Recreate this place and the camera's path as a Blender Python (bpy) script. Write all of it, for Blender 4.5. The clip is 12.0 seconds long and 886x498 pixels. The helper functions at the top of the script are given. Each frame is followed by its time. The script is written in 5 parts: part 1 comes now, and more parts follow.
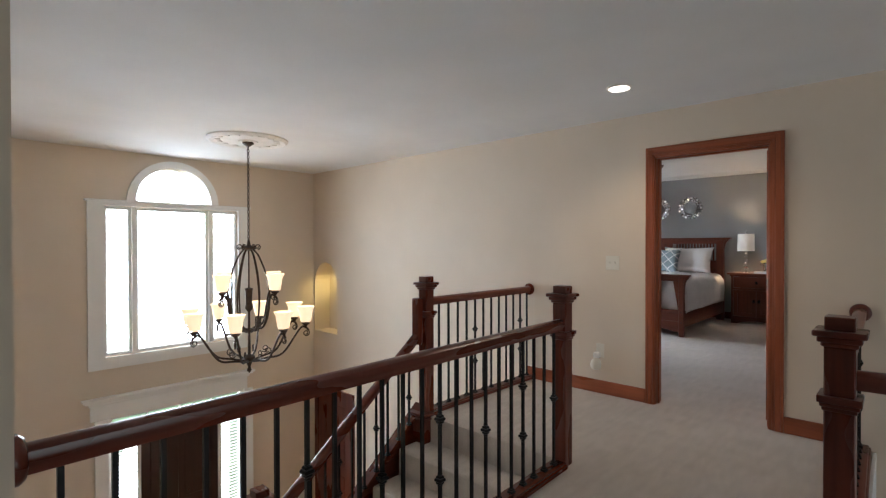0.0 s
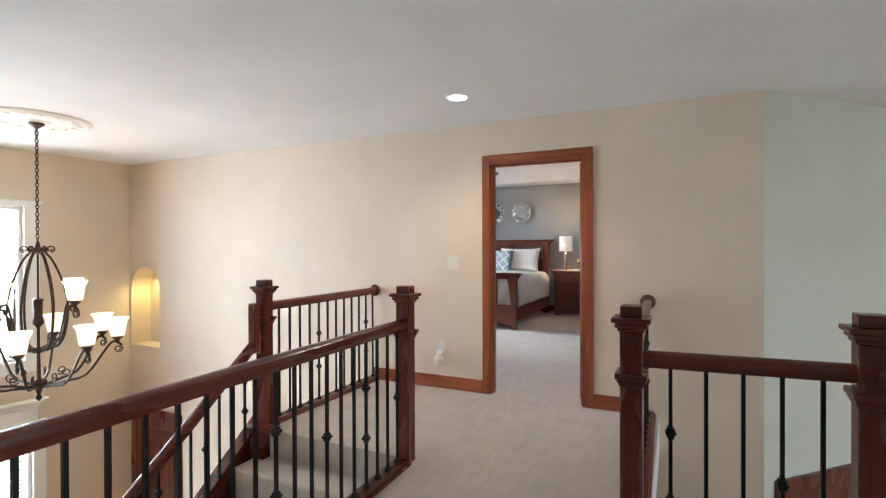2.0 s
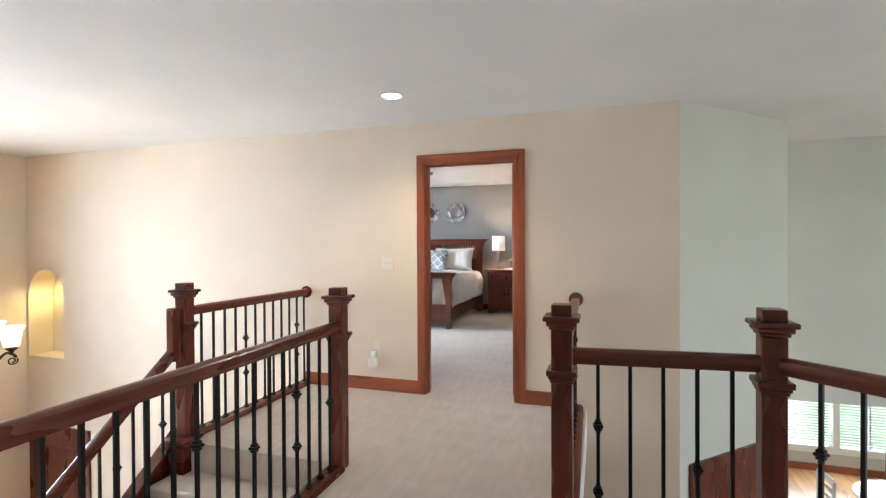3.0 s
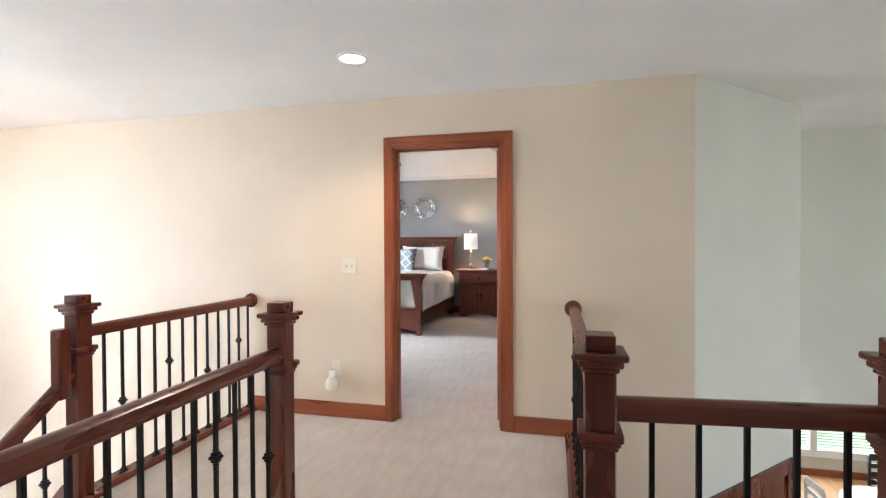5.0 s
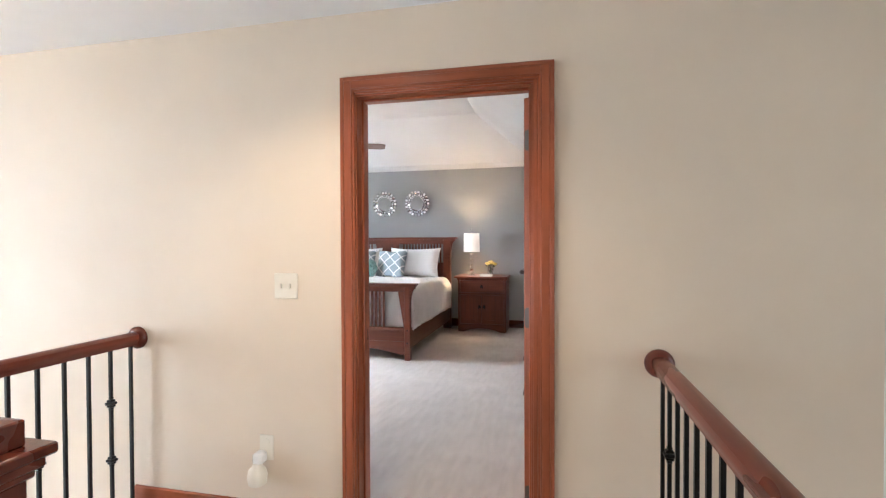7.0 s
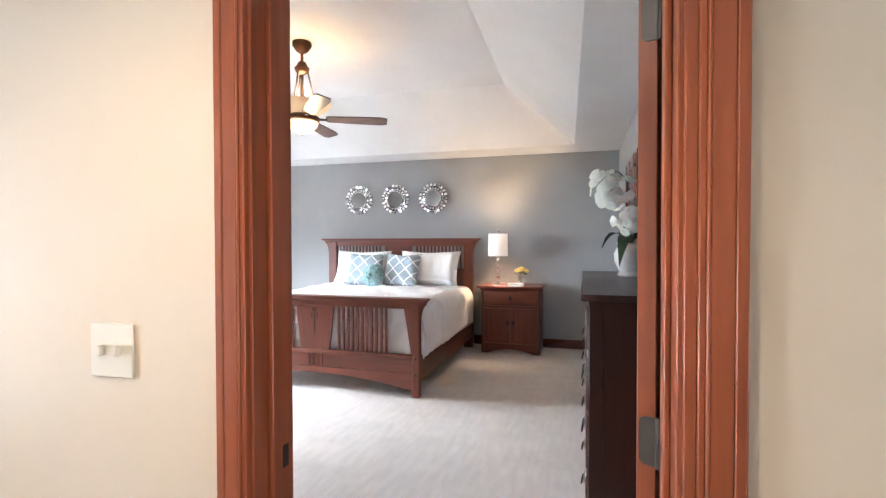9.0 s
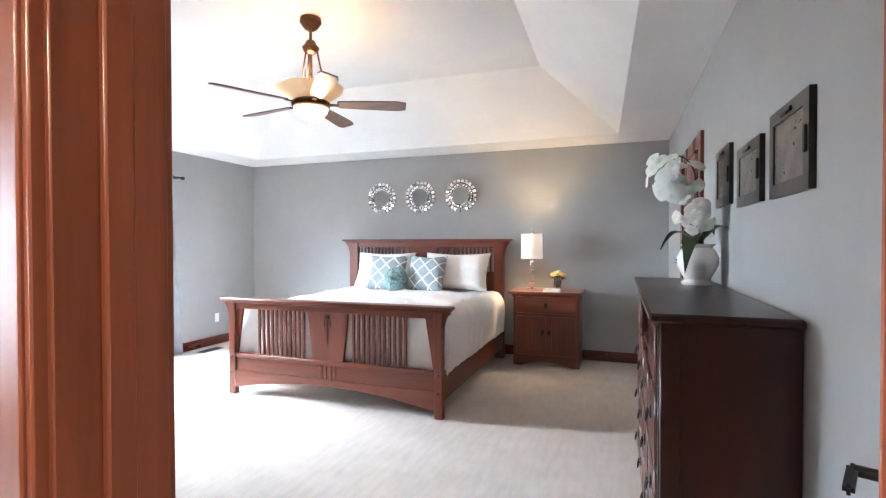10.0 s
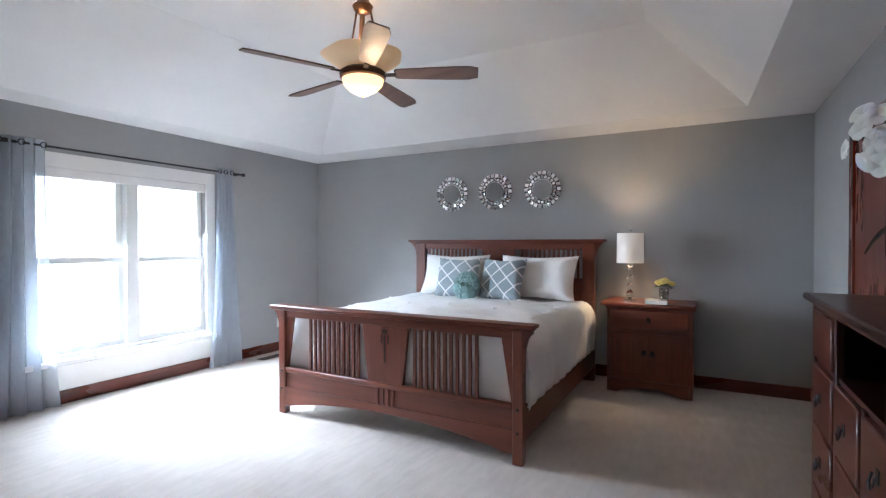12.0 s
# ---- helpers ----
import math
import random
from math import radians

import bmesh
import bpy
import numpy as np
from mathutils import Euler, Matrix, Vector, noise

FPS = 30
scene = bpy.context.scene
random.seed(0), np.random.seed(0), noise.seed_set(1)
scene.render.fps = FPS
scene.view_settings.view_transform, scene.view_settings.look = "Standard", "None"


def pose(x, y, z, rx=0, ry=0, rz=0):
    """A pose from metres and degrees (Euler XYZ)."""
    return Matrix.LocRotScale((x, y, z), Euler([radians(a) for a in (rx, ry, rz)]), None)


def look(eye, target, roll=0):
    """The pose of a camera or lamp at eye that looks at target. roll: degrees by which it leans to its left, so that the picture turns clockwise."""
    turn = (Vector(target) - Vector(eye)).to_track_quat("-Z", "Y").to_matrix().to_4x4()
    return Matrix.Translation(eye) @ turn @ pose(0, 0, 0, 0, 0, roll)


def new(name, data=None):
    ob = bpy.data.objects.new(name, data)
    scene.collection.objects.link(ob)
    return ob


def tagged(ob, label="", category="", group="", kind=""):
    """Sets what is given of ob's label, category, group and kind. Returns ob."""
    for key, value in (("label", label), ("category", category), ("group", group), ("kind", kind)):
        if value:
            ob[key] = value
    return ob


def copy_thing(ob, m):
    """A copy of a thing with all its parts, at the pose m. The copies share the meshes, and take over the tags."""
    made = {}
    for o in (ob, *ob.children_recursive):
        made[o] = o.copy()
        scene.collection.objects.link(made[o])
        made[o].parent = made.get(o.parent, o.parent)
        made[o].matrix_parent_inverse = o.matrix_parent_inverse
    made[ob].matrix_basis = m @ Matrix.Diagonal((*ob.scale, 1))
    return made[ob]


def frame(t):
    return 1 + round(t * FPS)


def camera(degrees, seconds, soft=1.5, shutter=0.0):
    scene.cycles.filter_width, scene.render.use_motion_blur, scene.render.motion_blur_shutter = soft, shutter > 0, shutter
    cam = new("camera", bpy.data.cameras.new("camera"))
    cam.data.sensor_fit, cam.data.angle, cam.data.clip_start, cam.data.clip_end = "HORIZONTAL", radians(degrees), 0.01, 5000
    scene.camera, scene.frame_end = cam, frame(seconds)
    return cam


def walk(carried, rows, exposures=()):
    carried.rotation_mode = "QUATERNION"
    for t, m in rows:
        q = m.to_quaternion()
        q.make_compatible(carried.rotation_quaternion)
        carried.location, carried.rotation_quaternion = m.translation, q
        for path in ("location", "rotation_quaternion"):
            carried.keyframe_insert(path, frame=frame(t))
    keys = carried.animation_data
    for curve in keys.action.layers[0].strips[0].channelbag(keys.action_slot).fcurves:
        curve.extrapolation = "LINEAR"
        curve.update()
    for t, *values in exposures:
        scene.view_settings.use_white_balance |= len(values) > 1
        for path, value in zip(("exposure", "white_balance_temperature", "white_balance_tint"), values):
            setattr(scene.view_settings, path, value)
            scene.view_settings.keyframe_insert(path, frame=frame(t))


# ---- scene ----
cam = camera(84.4, 12.0, soft=1.25)
PATH = [
    (0, (2.104, 0.399, 1.304), (0.74, 1.862, 1.286), -0.1),
    (0.5, (2.098, 0.414, 1.301), (0.828, 1.958, 1.284), -0.1),
    (1, (2.101, 0.426, 1.299), (0.956, 2.066, 1.286), -0.1),
    (1.5, (2.111, 0.434, 1.3), (1.111, 2.166, 1.287), -0.2),
    (2, (2.12, 0.436, 1.3), (1.261, 2.242, 1.287), -0.2),
    (2.5, (2.121, 0.44, 1.3), (1.395, 2.304, 1.286), -0.1),
    (3, (2.111, 0.459, 1.306), (1.5, 2.363, 1.289), -0.3),
    (3.2, (2.098, 0.493, 1.308), (1.527, 2.409, 1.292), -0.4),
    (5, (1.863, 1.074, 1.32), (1.387, 3.016, 1.292), -0.3),
    (5.5, (1.781, 1.379, 1.324), (1.312, 3.323, 1.298), -0.3),
    (6, (1.712, 1.726, 1.329), (1.251, 3.672, 1.305), -0.1),
    (6.5, (1.634, 2.072, 1.337), (1.174, 4.018, 1.31), -0.2),
    (8.5, (1.331, 3.371, 1.383), (0.831, 5.307, 1.343), 0.1),
    (9, (1.297, 3.643, 1.383), (0.742, 5.564, 1.349), -0.1),
    (9.5, (1.253, 3.89, 1.379), (0.639, 5.793, 1.349), -0.0),
    (10, (1.193, 4.145, 1.377), (0.515, 6.027, 1.349), -0.1),
    (10.5, (1.128, 4.355, 1.374), (0.38, 6.21, 1.347), -0.1),
    (11, (1.051, 4.542, 1.372), (0.212, 6.357, 1.349), -0.1),
    (11.5, (0.97, 4.701, 1.37), (0.068, 6.486, 1.348), 0.0),
    (12, (0.904, 4.823, 1.369), (-0.049, 6.581, 1.348), 0.0),
]
EXPOSURES = [(0, 0.9, 6200, 11), (1.5, 1.52, 6150, 10), (3, 2.06, 6150, 10), (6.5, 2.2, 6200, 12), (8.5, 2.25, 6200, 12), (9.5, 2.35, 6150, 11), (10.5, 2.15, 6050, 10), (11, 1.8, 5950, 10), (12, 1.3, 5850, 11)]
walk(cam, [(t, look(eye, target, roll)) for t, eye, target, roll in PATH], EXPOSURES)

# ---- plan, in metres ----
HALL_N = 4.47          # hall face of the wall with the bedroom door
BED_S, BED_N, BED_W, BED_E = 4.60, 10.07, -3.95, 1.71
BED_H, TRAY_H = 2.50, 3.0
CEIL = 2.375           # hall ceiling
WEST = -4.37           # foyer wall with the arched window
LOW = -2.83            # lower floor
STUB = 0.53            # south wall of the foyer
DOOR_L, DOOR_R, DOOR_T = 0.665, 1.435, 2.0


# ---- world and lights ----
def make_world():
    w = bpy.data.worlds.new("sky")
    scene.world = w
    w.use_nodes = True
    nt = w.node_tree
    sky = nt.nodes.new("ShaderNodeTexSky")
    sky.sky_type = "NISHITA"
    sky.sun_disc = False
    sky.sun_elevation = radians(58)
    sky.sun_rotation = radians(-80)
    bg = nt.nodes["Background"]
    bg.inputs["Strength"].default_value = 0.15
    nt.links.new(sky.outputs[0], bg.inputs["Color"])


make_world()


def area_light(name, place, target, sx, sy, watts, colour):
    d = bpy.data.lights.new(name, "AREA")
    d.shape, d.size, d.size_y, d.energy, d.color = "RECTANGLE", sx, sy, watts, colour
    ob = new(name, d)
    ob.matrix_world = look(place, target)
    return ob


def make_sun():
    d = bpy.data.lights.new("sun", "SUN")
    d.energy, d.angle, d.color = 1.3, radians(7), (1.0, 0.95, 0.88)
    new("sun", d).matrix_world = look((-10, 7.2, 16), (0, 9.0, 0))


make_sun()


def point_light(name, place, watts, colour, radius=0.04):
    d = bpy.data.lights.new(name, "POINT")
    d.energy, d.color, d.shadow_soft_size = watts, colour, radius
    ob = new(name, d)
    ob.location = place
    return ob


def spot_light(name, place, target, watts, colour, angle, radius=0.05):
    d = bpy.data.lights.new(name, "SPOT")
    d.energy, d.color, d.shadow_soft_size, d.spot_size, d.spot_blend = watts, colour, radius, radians(angle), 0.8
    ob = new(name, d)
    ob.matrix_world = look(place, target)
    return ob


DAY = (0.78, 0.9, 1.0)
WARM = (1.0, 0.68, 0.38)
area_light("foyer_window_light", (WEST - 0.12, 2.55, 0.95), (0, 2.55, 0.6), 1.45, 1.7, 27, DAY).data.spread = radians(145)
area_light("foyer_arch_light", (WEST - 0.12, 2.535, 1.96), (0, 2.5, 1.7), 0.7, 0.3, 5, DAY)
area_light("entry_light", (WEST - 0.12, 2.6, -1.5), (0, 2.9, -1.6), 1.3, 1.4, 60, DAY)
area_light("bedroom_window_light", (BED_W - 0.14, 7.52, 1.22), (-2.25, 7.9, -0.6), 1.45, 1.55, 78, (0.78, 0.89, 1.0)).data.spread = radians(112)
area_light("nook_window_light", (5.6, 10.99, -1.5), (5.0, 6, -1.5), 3.0, 1.7, 32, DAY)
# fill light for the void side, set in an assumed opening out of view
area_light("family_window_light", (8.35, 2.2, 0.4), (2.5, 3.6, 0.6), 3.0, 3.2, 32, (0.93, 0.98, 1.0))
spot_light("downlight_lamp", (0.70, 3.675, CEIL - 0.03), (0.70, 3.675, 0), 14, (1.0, 0.8, 0.58), 140)
spot_light("niche_lamp", (-4.05, 4.6, 0.96), (-4.05, 4.64, 0), 5, (1.0, 0.83, 0.3), 150, 0.03)


# ---- materials ----
class Nodes:
    def __init__(self, name):
        self.mat = bpy.data.materials.new(name)
        self.mat.use_nodes = True
        self.nt = self.mat.node_tree
        self.bsdf = self.nt.nodes["Principled BSDF"]
        self.coord = self.nt.nodes.new("ShaderNodeTexCoord")

    def node(self, kind, **values):
        n = self.nt.nodes.new(kind)
        for key, v in values.items():
            n.inputs[key.replace("_", " ")].default_value = v
        return n

    def link(self, a, b):
        self.nt.links.new(a, b)

    def noise(self, scale, stretch=(1, 1, 1), detail=3.0, rough=0.5):
        m = self.node("ShaderNodeMapping")
        m.inputs["Scale"].default_value = stretch
        n = self.node("ShaderNodeTexNoise", Scale=scale, Detail=detail, Roughness=rough)
        self.link(self.coord.outputs["Object"], m.inputs["Vector"])
        self.link(m.outputs[0], n.inputs["Vector"])
        return n.outputs["Fac"]

    def ramp(self, fac, a, b, lo=0.3, hi=0.7):
        r = self.node("ShaderNodeValToRGB")
        r.color_ramp.elements[0].position, r.color_ramp.elements[1].position = lo, hi
        r.color_ramp.elements[0].color, r.color_ramp.elements[1].color = (*a, 1), (*b, 1)
        self.link(fac, r.inputs[0])
        return r.outputs[0]

    def mix(self, fac, a, b, blend="MIX"):
        n = self.node("ShaderNodeMix")
        n.data_type, n.blend_type = "RGBA", blend
        if isinstance(fac, float):
            n.inputs["Factor"].default_value = fac
        else:
            self.link(fac, n.inputs["Factor"])
        self.link(a, n.inputs[6])
        self.link(b, n.inputs[7])
        return n.outputs[2]

    def bump(self, fac, strength, distance):
        b = self.node("ShaderNodeBump", Strength=strength, Distance=distance)
        self.link(fac, b.inputs["Height"])
        self.link(b.outputs[0], self.bsdf.inputs["Normal"])

    def rough(self, fac, lo, hi):
        m = self.node("ShaderNodeMapRange", To_Min=lo, To_Max=hi)
        self.link(fac, m.inputs[0])
        self.link(m.outputs[0], self.bsdf.inputs["Roughness"])


def plain(name, colour, rough=0.5, metal=0.0, vary=0.12, scale=6.0, bump=0.0, bump_scale=200.0):
    m = Nodes(name)
    lo = tuple(c * (1 - vary) for c in colour)
    hi = tuple(min(1.0, c * (1 + vary)) for c in colour)
    m.link(m.ramp(m.noise(scale), lo, hi), m.bsdf.inputs["Base Color"])
    m.bsdf.inputs["Metallic"].default_value = metal
    m.rough(m.noise(scale * 3), max(0.02, rough - 0.08), min(1, rough + 0.08))
    if bump:
        m.bump(m.noise(bump_scale), bump, 0.002)
    return m.mat


def paint(name, colour, rough=0.65):
    # rolled wall paint: orange-peel relief and faint unevenness
    m = Nodes(name)
    lo = tuple(c * 0.965 for c in colour)
    hi = tuple(min(1, c * 1.03) for c in colour)
    m.link(m.ramp(m.noise(1.7), lo, hi), m.bsdf.inputs["Base Color"])
    m.rough(m.noise(9), rough - 0.07, rough + 0.07)
    m.bump(m.noise(320, detail=2), 0.12, 0.001)
    return m.mat


def wood(name, dark, light, axis, rough=0.32, grain=38.0, knots=0.0):
    m = Nodes(name)
    stretch = tuple(0.06 if i == axis else 1.0 for i in range(3))
    fine = m.noise(grain, stretch, 5.0, 0.65)
    broad = m.noise(5.0, tuple(0.25 if i == axis else 1.0 for i in range(3)), 3.0)
    a = m.ramp(fine, dark, light, 0.3, 0.72)
    b = m.ramp(broad, tuple(0.72 * c for c in light), tuple(min(1, 1.12 * c) for c in light), 0.3, 0.75)
    streak = m.noise(13.0, tuple(0.07 if i == axis else 1.0 for i in range(3)), 4.0, 0.6)
    col = m.mix(0.42, a, b)
    col = m.mix(0.4, col, m.ramp(streak, tuple(0.8 * c for c in dark), tuple(min(1, 1.2 * c) for c in light), 0.36, 0.64))
    if knots:
        spots = m.node("ShaderNodeTexVoronoi", Scale=3.2)
        m.link(m.coord.outputs["Object"], spots.inputs["Vector"])
        col = m.mix(m.ramp(spots.outputs["Distance"], (knots,) * 3, (0, 0, 0), 0.02, 0.09), col, m.ramp(fine, dark, dark))
    m.link(col, m.bsdf.inputs["Base Color"])
    m.rough(broad, rough - 0.08, rough + 0.1)
    m.bump(fine, 0.12, 0.0008)
    return m.mat


def carpet(name, a, b):
    m = Nodes(name)
    tuft = m.noise(260, detail=4, rough=0.7)
    nap = m.noise(2.2, (1, 2.2, 1), 4.0)
    drag = m.noise(9, (2.5, 0.5, 1), 4.0)
    col = m.mix(0.5, m.ramp(nap, a, b), m.ramp(drag, a, b, 0.35, 0.65))
    col = m.mix(0.35, col, m.ramp(tuft, tuple(0.55 * c for c in a), b, 0.3, 0.7))
    m.link(col, m.bsdf.inputs["Base Color"])
    m.bsdf.inputs["Roughness"].default_value = 1.0
    m.bsdf.inputs["Sheen Weight"].default_value = 0.25
    m.bump(m.noise(180, detail=5, rough=0.8), 0.7, 0.012)
    return m.mat


def glass(name, colour=(1, 1, 1), rough=0.0, ior=1.45):
    m = Nodes(name)
    m.bsdf.inputs["Base Color"].default_value = (*colour, 1)
    m.bsdf.inputs["Transmission Weight"].default_value = 1.0
    m.bsdf.inputs["Roughness"].default_value = rough
    m.bsdf.inputs["IOR"].default_value = ior
    return m.mat


def glowing(name, colour, emit, strength):
    m = Nodes(name)
    m.bsdf.inputs["Base Color"].default_value = (*colour, 1)
    m.bsdf.inputs["Emission Color"].default_value = (*emit, 1)
    m.bsdf.inputs["Emission Strength"].default_value = strength
    m.bsdf.inputs["Roughness"].default_value = 0.35
    return m.mat


CREAM = paint("cream_wall_paint", (0.69, 0.58, 0.465))
SAGE = paint("pale_sage_wall_paint", (0.58, 0.575, 0.505))
GREY = paint("grey_wall_paint", (0.35, 0.355, 0.355))
WHITE_CEIL = paint("white_ceiling_paint", (0.77, 0.77, 0.77), 0.85)
TRIM_WHITE = paint("white_trim_paint", (0.82, 0.82, 0.8), 0.4)
CARPET = carpet("beige_carpet", (0.54, 0.47, 0.41), (0.74, 0.66, 0.59))
CHERRY = [wood("cherry_wood_%s" % n, (0.06, 0.0115, 0.0065), (0.15, 0.03, 0.0155), i, 0.27) for i, n in enumerate("xyz")]
CASING = [wood("casing_wood_%s" % n, (0.15, 0.037, 0.016), (0.36, 0.095, 0.04), i, 0.3, 30, 0.4) for i, n in enumerate("xyz")]
BEDWOOD = [wood("mission_oak_%s" % n, (0.075, 0.017, 0.0085), (0.175, 0.042, 0.019), i, 0.34) for i, n in enumerate("xyz")]
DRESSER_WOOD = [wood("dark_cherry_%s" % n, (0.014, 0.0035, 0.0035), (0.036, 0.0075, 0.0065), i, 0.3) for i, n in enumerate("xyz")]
IRON = plain("black_wrought_iron", (0.012, 0.011, 0.011), 0.42, 0.6, 0.3, 30, 0.3, 120)
BRONZE = plain("oiled_bronze", (0.055, 0.035, 0.026), 0.4, 0.7, 0.35, 25, 0.3, 90)
FAN_METAL = plain("brushed_brown_bronze", (0.16, 0.085, 0.05), 0.38, 0.7, 0.2, 20)
FAN_BLADE = wood("walnut_blade", (0.09, 0.045, 0.032), (0.19, 0.11, 0.085), 0, 0.4)
HINGE = plain("aged_nickel", (0.11, 0.1, 0.095), 0.4, 0.9)
PLASTIC = plain("ivory_plastic", (0.7, 0.65, 0.56), 0.35, 0, 0.03)
PLASTER = plain("white_plaster", (0.82, 0.8, 0.77), 0.6, 0, 0.05, 12, 0.1)
LINEN = plain("white_cotton", (0.84, 0.83, 0.82), 0.9, 0, 0.04, 5, 0.4, 90)
SHADE_WHITE = glowing("lit_white_lampshade", (0.85, 0.83, 0.8), (1.0, 0.82, 0.66), 0.1)
FROSTED = glowing("lit_frosted_glass", (0.9, 0.82, 0.68), (1.0, 0.74, 0.45), 0.5)
FAN_GLASS = glowing("lit_amber_glass", (0.9, 0.76, 0.55), (1.0, 0.62, 0.28), 0.8)
UPLIGHT = glowing("amber_bowl_glass", (0.85, 0.62, 0.36), (1.0, 0.6, 0.28), 0.07)
LED = glowing("downlight_lens", (1, 1, 1), (1.0, 0.93, 0.82), 4.0)
PANE = glass("clear_pane")
CRYSTAL = glass("crystal", (0.97, 0.98, 1.0), 0.02, 1.5)
MIRROR = plain("mirror_silver", (0.86, 0.87, 0.88), 0.06, 1.0, 0.02)
CHROME = plain("polished_chrome", (0.75, 0.75, 0.76), 0.12, 1.0, 0.03)
OAK_FLOOR = wood("oak_floor", (0.34, 0.16, 0.06), (0.6, 0.34, 0.15), 1, 0.3, 22)
BLACK_WOOD = plain("black_painted_wood", (0.02, 0.018, 0.017), 0.35)
PORCELAIN = plain("white_porcelain", (0.82, 0.81, 0.79), 0.18, 0, 0.03)
PETAL = plain("white_petal", (0.85, 0.84, 0.79), 0.6, 0, 0.05, 30)
PETAL.node_tree.nodes["Principled BSDF"].inputs["Subsurface Weight"].default_value = 0.2
LEAF = plain("dark_green_leaf", (0.018, 0.04, 0.016), 0.32, 0, 0.3, 20)
YELLOW = plain("yellow_rose", (0.82, 0.68, 0.2), 0.6, 0, 0.15, 40)
TEAL = plain("teal_satin", (0.2, 0.32, 0.31), 0.42, 0, 0.2, 30)
BLACK = plain("matt_black", (0.015, 0.015, 0.015), 0.5)
def leafy():
    m = Nodes("far_foliage")
    m.link(m.ramp(m.noise(1.5), (0.08, 0.13, 0.05), (0.16, 0.22, 0.09)), m.bsdf.inputs["Base Color"])
    tr = m.node("ShaderNodeBsdfTranslucent")
    tr.inputs["Color"].default_value = (0.7, 0.74, 0.6, 1)
    mx = m.node("ShaderNodeMixShader", Fac=0.6)
    m.link(m.bsdf.outputs[0], mx.inputs[1])
    m.link(tr.outputs[0], mx.inputs[2])
    m.link(mx.outputs[0], m.nt.nodes["Material Output"].inputs["Surface"])
    return m.mat


FOLIAGE = leafy()
GRASS = plain("lawn", (0.13, 0.19, 0.08), 1.0, 0, 0.3, 2)
TABLE_GREY = plain("pale_grey_tabletop", (0.55, 0.55, 0.56), 0.25, 0, 0.08)


def lattice_cloth():
    # grey-blue cushion cloth with a white trellis
    m = Nodes("trellis_cloth")
    parts = []
    for ax in (1, -1):
        mp = m.node("ShaderNodeMapping")
        mp.inputs["Rotation"].default_value = (0, radians(45 * ax), 0)
        w = m.node("ShaderNodeTexWave", Scale=2.6, Distortion=0.0)
        w.bands_direction = "X"
        m.link(m.coord.outputs["Object"], mp.inputs["Vector"])
        m.link(mp.outputs[0], w.inputs["Vector"])
        parts.append(m.ramp(w.outputs["Fac"], (0, 0, 0), (1, 1, 1), 0.955, 0.98))
    lines = m.mix(1.0, parts[0], parts[1], "LIGHTEN")
    weave = m.noise(150)
    base = m.ramp(weave, (0.22, 0.27, 0.295), (0.32, 0.37, 0.395))
    white = m.ramp(weave, (0.7, 0.7, 0.7), (0.82, 0.82, 0.82))
    m.link(m.mix(lines, base, white), m.bsdf.inputs["Base Color"])
    m.bsdf.inputs["Roughness"].default_value = 0.85
    m.bump(weave, 0.3, 0.001)
    return m.mat


# emission here stands in for bright daylight beyond the windows
GLOW_BACKDROP = glowing("glowing_backdrop", (0.8, 0.85, 0.85), (0.92, 0.98, 1.0), 2.2)
TRELLIS = lattice_cloth()


def curtain_cloth():
    m = Nodes("sheer_blue_grey_cloth")
    m.link(m.ramp(m.noise(90, (1, 1, 0.2)), (0.5, 0.54, 0.6), (0.62, 0.66, 0.71)), m.bsdf.inputs["Base Color"])
    m.bsdf.inputs["Roughness"].default_value = 0.8
    tr = m.node("ShaderNodeBsdfTranslucent")
    tr.inputs["Color"].default_value = (0.62, 0.67, 0.74, 1)
    cl = m.node("ShaderNodeBsdfTransparent")
    mx, mx2 = m.node("ShaderNodeMixShader", Fac=0.6), m.node("ShaderNodeMixShader", Fac=0.38)
    out = m.nt.nodes["Material Output"]
    m.link(m.bsdf.outputs[0], mx.inputs[1])
    m.link(tr.outputs[0], mx.inputs[2])
    m.link(mx.outputs[0], mx2.inputs[1])
    m.link(cl.outputs[0], mx2.inputs[2])
    m.link(mx2.outputs[0], out.inputs["Surface"])
    return m.mat


CURTAIN = curtain_cloth()


# ---- mesh helpers ----
def box(bm, x0, x1, y0, y1, z0, z1, bevel=0.0, seg=1):
    made = bmesh.ops.create_cube(bm, size=1, matrix=Matrix.Translation(((x0 + x1) / 2, (y0 + y1) / 2, (z0 + z1) / 2)) @ Matrix.Diagonal((x1 - x0, y1 - y0, z1 - z0, 1)))
    if bevel:
        edges = {e for v in made["verts"] for e in v.link_edges}
        bmesh.ops.bevel(bm, geom=list(edges), offset=bevel, segments=seg, affect="EDGES", clamp_overlap=True)
    return bm


def boxes(*rows, bevel=0.0):
    bm = bmesh.new()
    for r in rows:
        box(bm, *r, bevel=bevel)
    return bm


